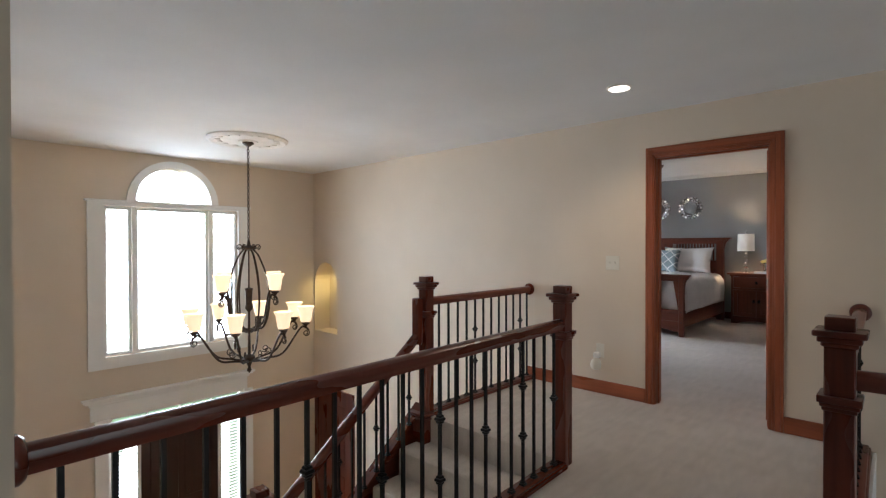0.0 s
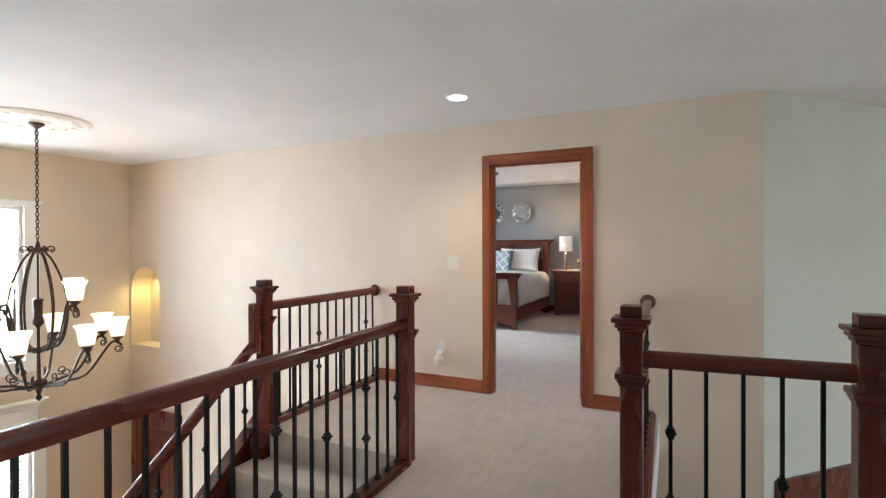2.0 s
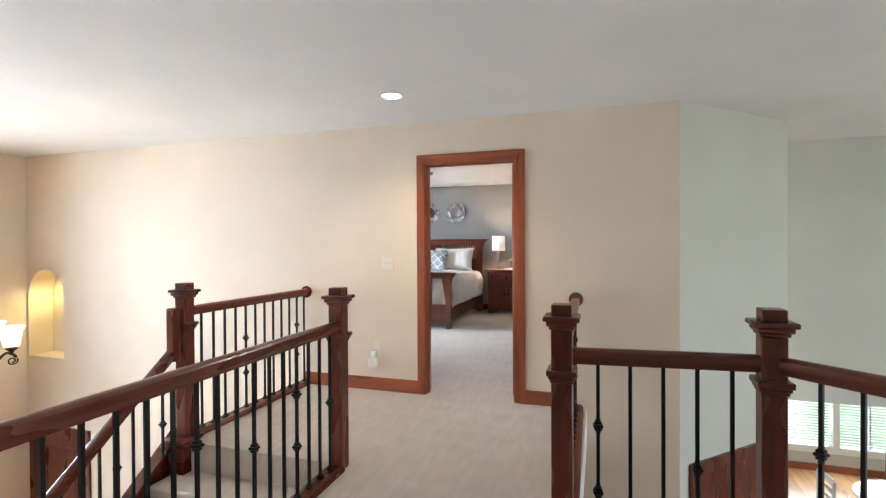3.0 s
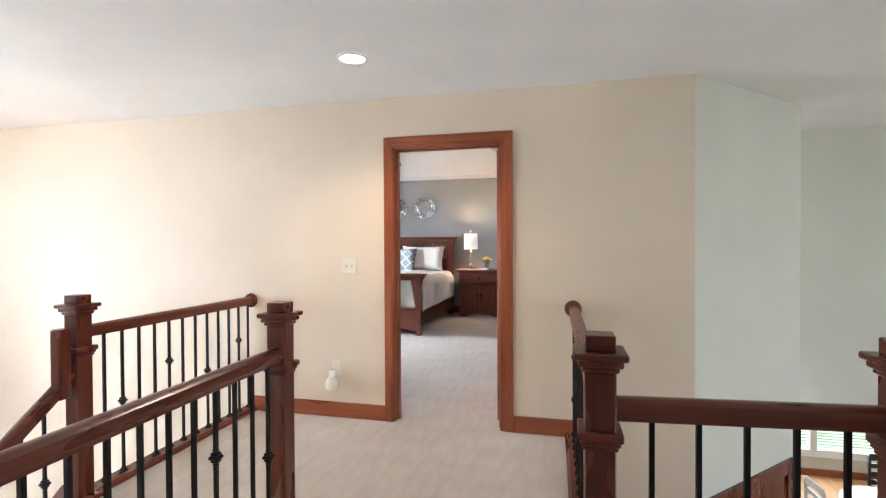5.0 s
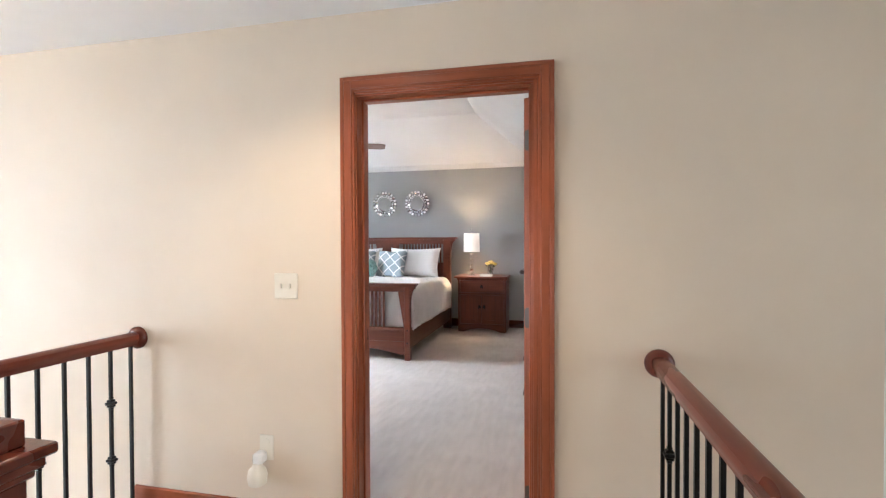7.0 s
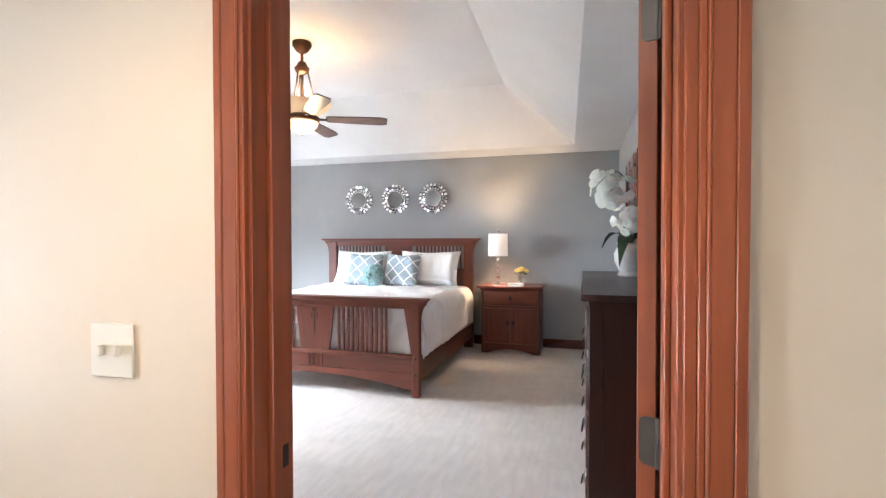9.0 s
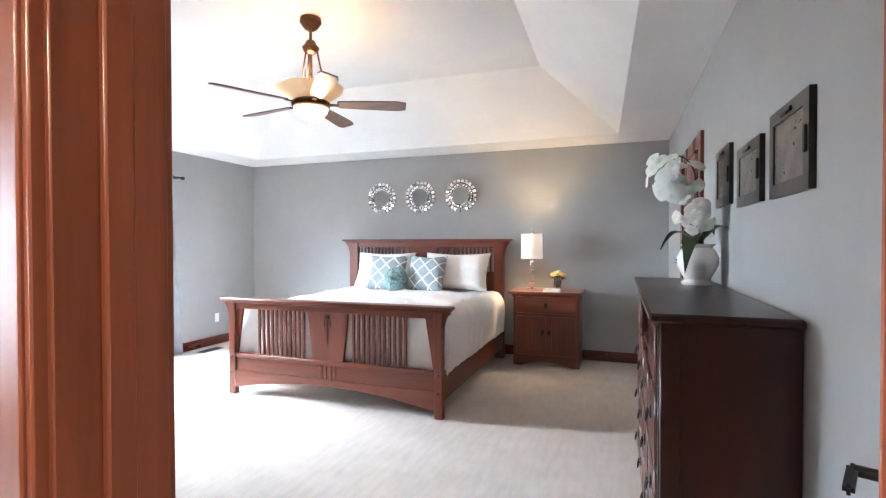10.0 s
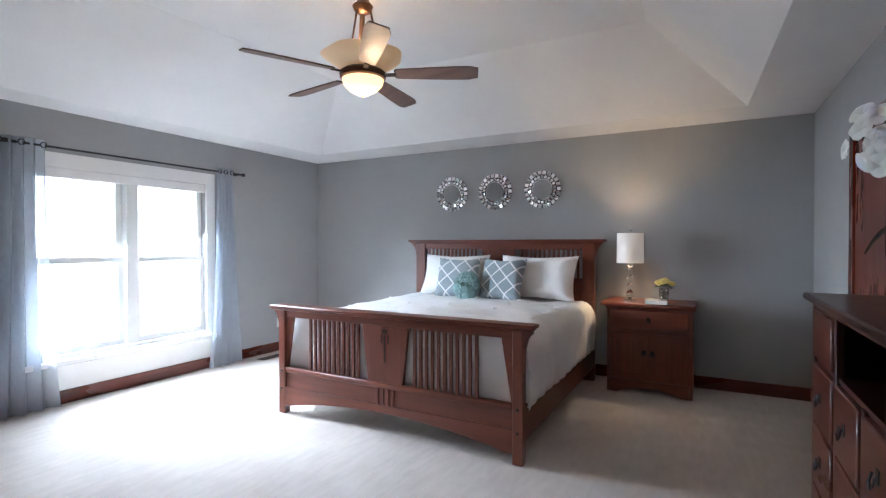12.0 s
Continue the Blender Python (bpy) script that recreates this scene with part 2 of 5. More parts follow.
def lathe(profile, n=24, at=(0, 0, 0), bm=None, wave=0.0, waves=6):
    bm = bm or bmesh.new()
    rings = []
    for r, z in profile:
        ring = []
        for i in range(n):
            a = 2 * math.pi * i / n
            rr = max(r, 0.0004) * (1 + wave * math.cos(waves * a))
            ring.append(bm.verts.new((at[0] + rr * math.cos(a), at[1] + rr * math.sin(a), at[2] + z)))
        rings.append(ring)
    for lo, hi in zip(rings, rings[1:]):
        for i in range(n):
            bm.faces.new((lo[i], lo[(i + 1) % n], hi[(i + 1) % n], hi[i]))
    bm.faces.new(rings[0][::-1])
    bm.faces.new(rings[-1])
    bmesh.ops.recalc_face_normals(bm, faces=bm.faces[:])
    return bm


def tube(points, radius, n=8, bm=None, taper=None):
    bm = bm or bmesh.new()
    pts = [Vector(p) for p in points]
    rings, side = [], None
    for i, p in enumerate(pts):
        d = (pts[min(i + 1, len(pts) - 1)] - pts[max(i - 1, 0)]).normalized()
        if side is None:
            side = d.cross(Vector((0, 0, 1)) if abs(d.z) < 0.9 else Vector((1, 0, 0))).normalized()
        side = (side - d * side.dot(d)).normalized()
        up = d.cross(side)
        r = radius if taper is None else radius * (1 + (taper - 1) * i / (len(pts) - 1))
        rings.append([bm.verts.new(p + r * (side * math.cos(2 * math.pi * k / n) + up * math.sin(2 * math.pi * k / n))) for k in range(n)])
    for lo, hi in zip(rings, rings[1:]):
        for k in range(n):
            bm.faces.new((lo[k], lo[(k + 1) % n], hi[(k + 1) % n], hi[k]))
    bm.faces.new(rings[0][::-1])
    bm.faces.new(rings[-1])
    bmesh.ops.recalc_face_normals(bm, faces=bm.faces[:])
    return bm


def spline(points, steps=6):
    pts = [Vector(p) for p in points]
    pts = [2 * pts[0] - pts[1], *pts, 2 * pts[-1] - pts[-2]]
    out = []
    for a, b, c, d in zip(pts, pts[1:], pts[2:], pts[3:]):
        for k in range(steps):
            t = k / steps
            out.append(0.5 * (2 * b + (c - a) * t + (2 * a - 5 * b + 4 * c - d) * t * t + (3 * b - a - 3 * c + d) * t ** 3))
    return out + [pts[-2]]


def prism(outline, holes, to3d, depth):
    # a flat sheet with holes, given thickness; to3d(u, v, d) places it
    bm = bmesh.new()
    edges = []
    for loop in (outline, *holes):
        vs = [bm.verts.new((u, v, 0)) for u, v in loop]
        edges += [bm.edges.new((vs[i], vs[(i + 1) % len(vs)])) for i in range(len(vs))]
    bmesh.ops.triangle_fill(bm, use_beauty=True, use_dissolve=False, edges=edges, normal=(0, 0, 1))
    made = bmesh.ops.extrude_face_region(bm, geom=bm.faces[:])
    for v in made["geom"]:
        if isinstance(v, bmesh.types.BMVert):
            v.co.z = depth
    for v in bm.verts:
        v.co = to3d(*v.co)
    bmesh.ops.recalc_face_normals(bm, faces=bm.faces[:])
    return bm


def rect(u0, u1, v0, v1):
    return [(u0, v0), (u1, v0), (u1, v1), (u0, v1)]


def arch(u0, u1, v0, spring, n=18, rise=None):
    c, r = (u0 + u1) / 2, (u1 - u0) / 2
    rise = rise or r
    return [(u0, v0), (u1, v0)] + [(c + r * math.cos(math.pi * i / n), spring + rise * math.sin(math.pi * i / n)) for i in range(n + 1)]


def mesh_of(name, bm, material, smooth=False):
    me = bpy.data.meshes.new(name)
    bm.to_mesh(me)
    bm.free()
    me.materials.append(material)
    if smooth:
        me.polygons.foreach_set("use_smooth", [True] * len(me.polygons))
        me.set_sharp_from_angle(angle=radians(40))
    return me


def part(name, bm, material, parent, label="", smooth=True):
    ob = new(name, mesh_of(name, bm, material, smooth))
    ob.parent = parent
    if label:
        tagged(ob, label)
    return ob


def thing(name, place, label, category, group="", rz=0):
    ob = new(name)
    ob.empty_display_size = 0.1
    ob.matrix_basis = pose(*place, 0, 0, rz)
    return tagged(ob, label, category, group)


def solid(name, bm, material, label="", category="", kind="structure", smooth=False):
    return tagged(new(name, mesh_of(name, bm, material, smooth)), label, category, "", kind)


# ---- large structure ----
def build_shell():
    # wall between hall and bedroom, two skins of colour
    def north(y):
        return lambda u, v, d: Vector((u, y + d, v))
    hole = [(DOOR_L - 0.02, -0.002), (DOOR_R + 0.02, -0.002), (DOOR_R + 0.02, DOOR_T + 0.02), (DOOR_L - 0.02, DOOR_T + 0.02)]
    niche = arch(-4.34, -3.765, 0.02, 0.72, 16, 0.325)
    niche_back = arch(-4.4, -3.7, -0.05, 0.72, 16, 0.4)
    solid("wall_hall_north", prism(rect(WEST - 0.15, 2.68, LOW, CEIL + 0.7), [hole, niche], north(HALL_N), 0.07), CREAM, "cream painted hall wall with an arched niche", "wall")
    solid("wall_bedroom_south", prism(rect(WEST - 0.15, BED_E + 0.15, -0.25, TRAY_H + 0.1), [hole, niche_back], north(HALL_N + 0.07), BED_S - HALL_N - 0.07), GREY, "grey painted bedroom wall beside the door", "wall")
    bm = prism(arch(-4.342, -3.763, 0.018, 0.72, 16, 0.327), [], north(HALL_N + 0.066), 0.2)
    top = [f for f in bm.faces if f.calc_center_median().y < HALL_N + 0.067]
    bmesh.ops.delete(bm, geom=top, context="FACES")
    ob = solid("niche_recess", bm, CREAM, "arched recess lit from its top", "niche")
    m = ob.modifiers.new("thick", "SOLIDIFY")
    m.thickness, m.offset = 0.03, 1
    # foyer wall with the windows and the entry
    def west(u, v, d):
        return Vector((WEST - d, u, v))
    holes = [rect(1.8, 3.31, 0.05, 1.75), arch(2.105, 2.965, 1.80, 1.801, 18), [(1.83, LOW - 0.001), (3.38, LOW - 0.001), (3.38, -0.64), (1.83, -0.64)]]
    holes[2] = rect(1.83, 3.38, LOW + 0.02, -0.64)
    solid("wall_foyer_west", prism(rect(STUB - 0.18, HALL_N, LOW, CEIL + 0.1), holes, west, 0.16), CREAM, "cream foyer wall with tall arched window", "wall")
    solid("wall_foyer_south", boxes((WEST, 0.77, STUB - 0.18, STUB, LOW, CEIL)), CREAM, "cream painted foyer side wall", "wall")
    # hall ceiling and outer closing walls
    solid("ceiling_hall", boxes((WEST - 0.16, 8.6, -2.6, HALL_N, CEIL, CEIL + 0.12), (2.68, 8.6, HALL_N, 6.6, CEIL, CEIL + 0.12)), WHITE_CEIL, "white painted flat ceiling", "ceiling")
    solid("wall_hall_south", boxes((-0.2, 8.6, -2.6, -2.45, LOW, CEIL)), CREAM, "cream painted wall closing the hall", "wall")
    solid("wall_hall_west", boxes((-0.35, -0.2, -2.6, STUB - 0.18, LOW, CEIL)), CREAM, "cream painted hall side wall", "wall")
    # angled wall, header and lower nook on the east side
    ang = Vector((1.01, 1.03, 0)).normalized()
    nrm = Vector((-ang.y, ang.x, 0))
    def slant(u, v, d):
        return Vector((2.68, HALL_N, 0)) + ang * u + nrm * d + Vector((0, 0, v))
    solid("wall_angled", prism(rect(0, 1.44, LOW, CEIL), [], slant, 0.12), SAGE, "pale sage angled wall over the lower room", "wall")
    d = thing("angled_wall_door", (0, 0, 0), "brown wooden door in a stained casing", "door")
    tagged(d, kind="structure")
    part("casing", prism(rect(0.1, 1.3, LOW, -0.37), [rect(0.2, 1.2, LOW + 0.001, -0.47)], slant, -0.025), CHERRY[2], d)
    part("door_leaf", prism(rect(0.2, 1.2, LOW, -0.47), [], slant, -0.01), CHERRY[2], d)
    part("hinge", prism(rect(0.21, 0.235, -0.66, -0.57), [], slant, -0.02), HINGE, d, "grey metal hinge")
    d = tagged(thing("door_4", (0, 0, 0), "cherry stained door on the lower floor", "door"), kind="structure")
    part("casing", prism(rect(-4.32, -3.36, LOW, -0.77), [rect(-4.23, -3.45, LOW + 0.001, -0.86)], lambda u, v, dd: Vector((u, HALL_N - dd, v)), 0.022), CHERRY[2], d)
    bm = boxes((-4.23, -3.45, HALL_N - 0.01, HALL_N - 0.001, LOW, -0.86))
    for z0, z1 in ((LOW + 0.2, LOW + 0.85), (LOW + 1.0, -1.0)):
        box(bm, -4.1, -3.58, HALL_N - 0.016, HALL_N - 0.008, z0, z1, 0.004)
    part("door_leaf", bm, CHERRY[2], d)
    solid("wall_header_north", boxes((3.55, 8.6, 6.47, 6.6, -0.35, CEIL)), SAGE, "pale sage wall above the nook opening", "wall")
    solid("ceiling_nook", boxes((3.0, 8.6, 6.6, 11.2, -0.35, -0.2)), WHITE_CEIL, "white ceiling of the lower nook", "ceiling")
    solid("wall_nook_west", boxes((3.45, 3.6, 5.5, 11.2, LOW, -0.35)), SAGE, "pale sage wall of the lower nook", "wall")
    win = [rect(4.1 + 1.05 * i, 5.05 + 1.05 * i, -2.38, -0.62) for i in range(4)]
    solid("wall_nook_north", prism(rect(3.45, 8.6, LOW, -0.2), win, lambda u, v, dd: Vector((u, 10.96 + dd, v)), 0.15), SAGE, "pale wall with a row of windows", "wall")
    solid("wall_family_east", prism(rect(-2.6, 11.2, LOW, CEIL + 0.1), [rect(0.7, 3.7, -1.3, 2.1)], lambda u, v, dd: Vector((8.3 + dd, u, v)), 0.2), SAGE, "unseen pale east wall with an assumed window opening", "wall")
    solid("baseboard_nook", boxes((3.6, 8.3, 10.93, 10.958, LOW, LOW + 0.12)), CASING[0], "stained wooden baseboard in the nook", "baseboard")
    # floors
    pts = [(WEST, HALL_N), (2.68, HALL_N)]
    upper = [(-0.62, 3.03), (0.66, 3.03), (0.66, STUB), (0.77, STUB), (0.77, STUB - 0.18), (-0.2, STUB - 0.18), (-0.2, -2.45), (5.6, -2.45), (5.6, -0.24), (2.79, 2.6), (1.99, 2.6), (1.99, HALL_N), (-0.62, HALL_N)]
    solid("floor_hall", prism(upper, [], lambda u, v, dd: Vector((u, v, -dd)), 0.28), CARPET, "beige cut-pile carpet on the upper landing", "floor")
    solid("floor_bedroom", boxes((BED_W - 0.16, BED_E + 0.16, BED_S - 0.0, BED_N + 0.16, -0.28, 0)), CARPET, "pale beige carpet marked by vacuum strokes", "floor")
    solid("floor_threshold", boxes((DOOR_L - 0.02, DOOR_R + 0.02, HALL_N, BED_S, -0.2, -0.0)), CARPET, "beige carpet in the doorway", "floor")
    solid("floor_lower", boxes((WEST - 0.16, 8.6, -2.6, 11.2, LOW - 0.2, LOW)), OAK_FLOOR, "honey oak floor of the lower storey", "floor")
    # edge fascia of the landing
    for i, r in enumerate(((-0.64, -0.622, 3.05, HALL_N, -0.28, -0.002), (1.992, 2.01, 2.6, HALL_N, -0.28, -0.002), (1.992, 2.78, 2.602, 2.62, -0.28, -0.002))):
        solid("trim_landing_%d" % (i + 1), boxes(r), TRIM_WHITE, "white fascia along the landing edge", "trim")
    # bedroom
    def west_b(u, v, d):
        return Vector((BED_W - d, u, v))
    solid("wall_bedroom_west", prism(rect(BED_S + 0.24, BED_N, -0.25, TRAY_H + 0.1), [rect(6.74, 8.3, 0.42, 2.02)], west_b, 0.16), GREY, "grey bedroom wall with a wide double window", "wall")
    solid("wall_bedroom_corner", boxes((BED_W - 0.16, BED_W, BED_S, BED_S + 0.24, 1.09, TRAY_H + 0.1)), GREY, "grey wall above the back of the niche", "wall")
    solid("wall_bedroom_north", boxes((BED_W - 0.16, BED_E + 0.16, BED_N, BED_N + 0.15, -0.25, TRAY_H + 0.1)), GREY, "grey wall behind the bed", "wall")
    solid("wall_bedroom_east", boxes((BED_E, BED_E + 0.15, BED_S, BED_N, -0.25, TRAY_H + 0.1)), GREY, "grey bedroom wall hung with frames", "wall")
    # tray ceiling: flat border, sloped sides, raised centre
    bm = bmesh.new()
    o = [(BED_W, BED_S), (BED_E, BED_S), (BED_E, BED_N), (BED_W, BED_N)]
    a = [(-3.66, 5.1), (1.325, 5.1), (1.185, 9.54), (-3.43, 9.56)]
    b = [(-2.5, 5.95), (0.55, 5.95), (0.5, 8.7), (-2.36, 8.64)]
    rings = [[bm.verts.new((*p, z)) for p in ring] for ring, z in ((o, BED_H), (a, BED_H), (b, TRAY_H))]
    for lo, hi in zip(rings, rings[1:]):
        for i in range(4):
            bm.faces.new((lo[i], lo[(i + 1) % 4], hi[(i + 1) % 4], hi[i]))
    bm.faces.new(rings[2])
    bmesh.ops.recalc_face_normals(bm, faces=bm.faces[:])
    ob = solid("ceiling_bedroom", bm, WHITE_CEIL, "white tray ceiling with sloped sides", "ceiling")
    m = ob.modifiers.new("thick", "SOLIDIFY")
    m.thickness, m.offset = 0.06, (1 if bm_up(ob) else -1)


def bm_up(ob):
    return ob.data.polygons[-1].normal.z > 0


build_shell()


# baseboards
def build_baseboards():
    rows = [(-0.56, 0.59, HALL_N - 0.018, HALL_N - 0.001, 0), (1.53, 1.93, HALL_N - 0.018, HALL_N - 0.001, 0),
            (BED_W + 0.02, BED_E, BED_N - 0.018, BED_N - 0.001, 0), (BED_W + 0.001, BED_W + 0.018, BED_S, BED_N, 1), (BED_E - 0.018, BED_E - 0.001, 5.6, 7.69, 1), (BED_E - 0.018, BED_E - 0.001, 8.78, BED_N - 0.02, 1)]
    for i, (x0, x1, y0, y1, ax) in enumerate(rows):
        solid("baseboard_%d" % (i + 1), boxes((x0, x1, y0, y1, 0.0, 0.115), bevel=0.005), (CASING if i < 2 else CHERRY)[ax], "stained cherry baseboard", "baseboard")


build_baseboards()


# ---- doorway with stepped casing, jamb and open leaf ----
def hinge_bm(t, z):
    # plate with rounded free corners let into the leaf edge, and its knuckle
    r, y0, y1 = 0.013, -t + 0.004, 0.002
    pts = [(y1, z - 0.046), (y1, z + 0.046)]
    pts += [(-y1 - t + 0.008 + r - r * math.sin(a), z + 0.046 - r + r * math.cos(a)) for a in (0, 0.4, 0.8, 1.2, 1.57)]
    pts += [(-y1 - t + 0.008 + r - r * math.cos(a), z - 0.046 + r - r * math.sin(a)) for a in (0, 0.4, 0.8, 1.2, 1.57)]
    bm = prism([(-t - u, v) for u, v in pts], [], lambda u, v, d: Vector((-0.0035 + d, u, v)), 0.003)
    return lathe([(0.006, z - 0.048), (0.0065, z - 0.046), (0.0065, z + 0.046), (0.006, z + 0.048)], 10, (-0.003, -t - 0.006, 0), bm)


def build_doorway():
    d = tagged(thing("door_1", (0, 0, 0), "open bedroom door in reddish stained wooden casing", "door"), kind="structure")
    lo, hi, top = 0.59, 1.53, 2.085
    rev = 0.008
    for side in (-1, 1):                      # hall side, bedroom side
        y0 = HALL_N if side < 0 else BED_S
        for n, (x_out, x_in) in (("casing", (lo, DOOR_L - rev)), ("casing", (hi, DOOR_R + rev))):
            bm = bmesh.new()
            s = 1 if x_in > x_out else -1
            steps = [(0, 0.018, 0.0205), (0.0175, 0.052, 0.0185), (0.0515, 0.057, 0.0205), (0.0565, 0.068, 0.0165), (0.0675, abs(x_in - x_out), 0.012)]
            for u0, u1, t in steps:
                xs = sorted((x_out + s * u0, x_out + s * u1))
                ys = sorted((y0, y0 + side * t))
                box(bm, xs[0], xs[1], ys[0], ys[1], 0, top, bevel=0.0022)
            part(n, bm, CASING[2], d)
        bm = bmesh.new()
        for u0, u1, t in [(0, 0.018, 0.0212), (0.0175, 0.052, 0.0192), (0.0515, 0.057, 0.0212), (0.0565, 0.068, 0.0172), (0.0675, 0.077, 0.0127)]:
            ys = sorted((y0, y0 + side * t))
            box(bm, lo + u1 * 0.9, hi - u1 * 0.9, ys[0], ys[1], top - u1, top - u0 + 0.0005, bevel=0.0022)
        part("head_casing", bm, CASING[0], d)
    part("jamb", boxes((DOOR_L - 0.02, DOOR_L, HALL_N - 0.002, BED_S + 0.002, 0, DOOR_T), bevel=0.002), CASING[2], d)
    part("jamb", boxes((DOOR_R, DOOR_R + 0.02, HALL_N - 0.002, BED_S + 0.002, 0, DOOR_T), bevel=0.002), CASING[2], d)
    part("head_jamb", boxes((DOOR_L - 0.02, DOOR_R + 0.02, HALL_N - 0.002, BED_S + 0.002, DOOR_T, DOOR_T + 0.02), bevel=0.002), CASING[0], d)
    for x0, x1 in ((DOOR_L, DOOR_L + 0.012), (DOOR_R - 0.012, DOOR_R)):
        part("door_stop", boxes((x0, x1, HALL_N + 0.045, HALL_N + 0.08, 0, DOOR_T), bevel=0.003), CASING[2], d)
    part("door_stop", boxes((DOOR_L + 0.012, DOOR_R - 0.012, HALL_N + 0.045, HALL_N + 0.08, DOOR_T - 0.012, DOOR_T), bevel=0.003), CASING[0], d)
    part("strike_plate", boxes((DOOR_L - 0.001, DOOR_L + 0.002, HALL_N + 0.085, HALL_N + 0.115, 0.885, 0.935), bevel=0.001), BLACK, d, "dark strike plate")
    # the leaf, swung into the bedroom past a right angle
    w, t = 0.745, 0.036
    leaf = thing("leaf", (DOOR_R - 0.004, BED_S + 0.03, 0), "", "", rz=0)
    leaf.matrix_basis = pose(DOOR_R - 0.041, BED_S + 0.04, 0, 0, 0, 67)
    leaf.parent = d
    for key in ("label", "category"):
        if key in leaf:
            del leaf[key]
    bm = boxes((0, 0.11, -t, 0, 0.01, 1.99), (w - 0.11, w, -t, 0, 0.01, 1.99), bevel=0.002)
    for z0, z1 in ((0.01, 0.22), (0.95, 1.08), (1.88, 1.99)):
        box(bm, 0.11, w - 0.11, -t, 0, z0, z1, 0.002)
    for z0, z1 in ((0.22, 0.95), (1.08, 1.88)):
        box(bm, 0.11, w - 0.11, -t + 0.01, -0.01, z0, z1)
    part("door_panel", bm, CASING[2], leaf)
    for z in (0.2, 1.005, 1.8):
        part("hinge", hinge_bm(t, z), HINGE, leaf, "dark metal hinge")
    for s in (1, -1):
        y = 0.0 if s > 0 else -t
        k = lathe([(0.028, 0), (0.028, 0.006), (0.011, 0.012), (0.011, 0.05)], 16)
        bmesh.ops.transform(k, matrix=pose(w - 0.065, y, 0.94, -90 * s, 0, 0), verts=k.verts[:])
        ys = sorted((y + s * 0.04, y + s * 0.058))
        box(k, w - 0.175, w - 0.05, ys[0], ys[1], 0.93, 0.95, 0.006, 2)
        part("lever_handle", k, BLACK, leaf, "black lever handle")


build_doorway()


# ---- windows ----
def build_foyer_window():
    w = tagged(thing("window_1", (0, 0, 0), "white framed foyer window with half-round top light", "window"), kind="structure")
    x = WEST
    def face(u, v, d):
        return Vector((x + d, u, v))
    part("casing", prism(rect(1.645, 3.455, -0.08, 1.80), [rect(1.80, 3.31, 0.05, 1.75)], face, 0.03), TRIM_WHITE, w)
    part("arch_casing", prism(arch(2.02, 3.05, 1.801, 1.802, 24), [arch(2.11, 2.96, 1.812, 1.8125, 24)], face, 0.034), TRIM_WHITE, w)
    part("head_cap", boxes((x, x + 0.045, 1.62, 3.48, 1.79, 1.815), bevel=0.004), TRIM_WHITE, w)
    for u0, u1 in ((1.805, 2.075), (2.115, 2.935), (2.975, 3.305)):
        part("sash", prism(rect(u0, u1, 0.055, 1.745), [rect(u0 + 0.03, u1 - 0.03, 0.09, 1.71)], lambda u, v, d: Vector((x - 0.03 - d, u, v)), 0.05), TRIM_WHITE, w)
        p = part("pane", boxes((x - 0.06, x - 0.056, u0 + 0.03, u1 - 0.03, 0.09, 1.71)), PANE, w)
        p.visible_shadow = False
    for u in (2.095, 2.955):
        part("mullion", boxes((x - 0.08, x + 0.006, u - 0.02, u + 0.02, 0.055, 1.745), bevel=0.004), TRIM_WHITE, w)
    p = part("pane", prism(arch(2.13, 2.94, 1.82, 1.821), [], lambda u, v, d: Vector((x - 0.06 - d, u, v)), 0.004), PANE, w)
    p.visible_shadow = False
    d = tagged(thing("door_2", (0, 0, 0), "dark front door with sidelights, transom and white crown", "door"), kind="structure")
    part("crown", boxes((x, x + 0.1, 1.58, 3.5, -0.41, -0.385), (x, x + 0.075, 1.6, 3.48, -0.435, -0.41), (x, x + 0.05, 1.64, 3.44, -0.47, -0.435), (x, x + 0.035, 1.66, 3.42, -0.64, -0.47), bevel=0.005), TRIM_WHITE, d)
    for u0, u1 in ((1.7, 1.835), (3.375, 3.5)):
        part("pilaster", boxes((x, x + 0.03, u0, u1, LOW, -0.64), bevel=0.004), TRIM_WHITE, d)
    part("frame", prism(rect(1.835, 3.375, LOW, -0.642), [rect(1.87, 2.12, LOW + 0.2, -0.84), rect(2.16, 3.05, LOW + 0.01, -0.84), rect(3.09, 3.34, LOW + 0.2, -0.84), rect(1.87, 3.34, -0.79, -0.67)], lambda u, v, dd: Vector((x - 0.02 - dd, u, v)), 0.08), TRIM_WHITE, d)
    bm = boxes((x - 0.08, x - 0.04, 2.16, 3.05, LOW + 0.01, -0.84))
    for u0, u1 in ((2.26, 2.57), (2.64, 2.95)):
        for z0, z1 in ((LOW + 0.2, LOW + 0.9), (LOW + 1.0, -0.98)):
            box(bm, x - 0.045, x - 0.03, u0, u1, z0, z1, 0.012)
    part("door_leaf", bm, DRESSER_WOOD[2], d, "dark brown panelled door leaf")
    for u0, u1, z0, z1 in ((1.87, 2.12, LOW + 0.2, -0.84), (3.09, 3.34, LOW + 0.2, -0.84), (1.87, 3.34, -0.79, -0.67)):
        p = part("pane", boxes((x - 0.075, x - 0.07, u0, u1, z0, z1)), PANE, d)
        p.visible_shadow = False
    for i in range(1, 4):
        part("muntin", boxes((x - 0.08, x - 0.055, 1.87 + 0.3675 * i - 0.008, 1.87 + 0.3675 * i + 0.008, -0.79, -0.67)), TRIM_WHITE, d)
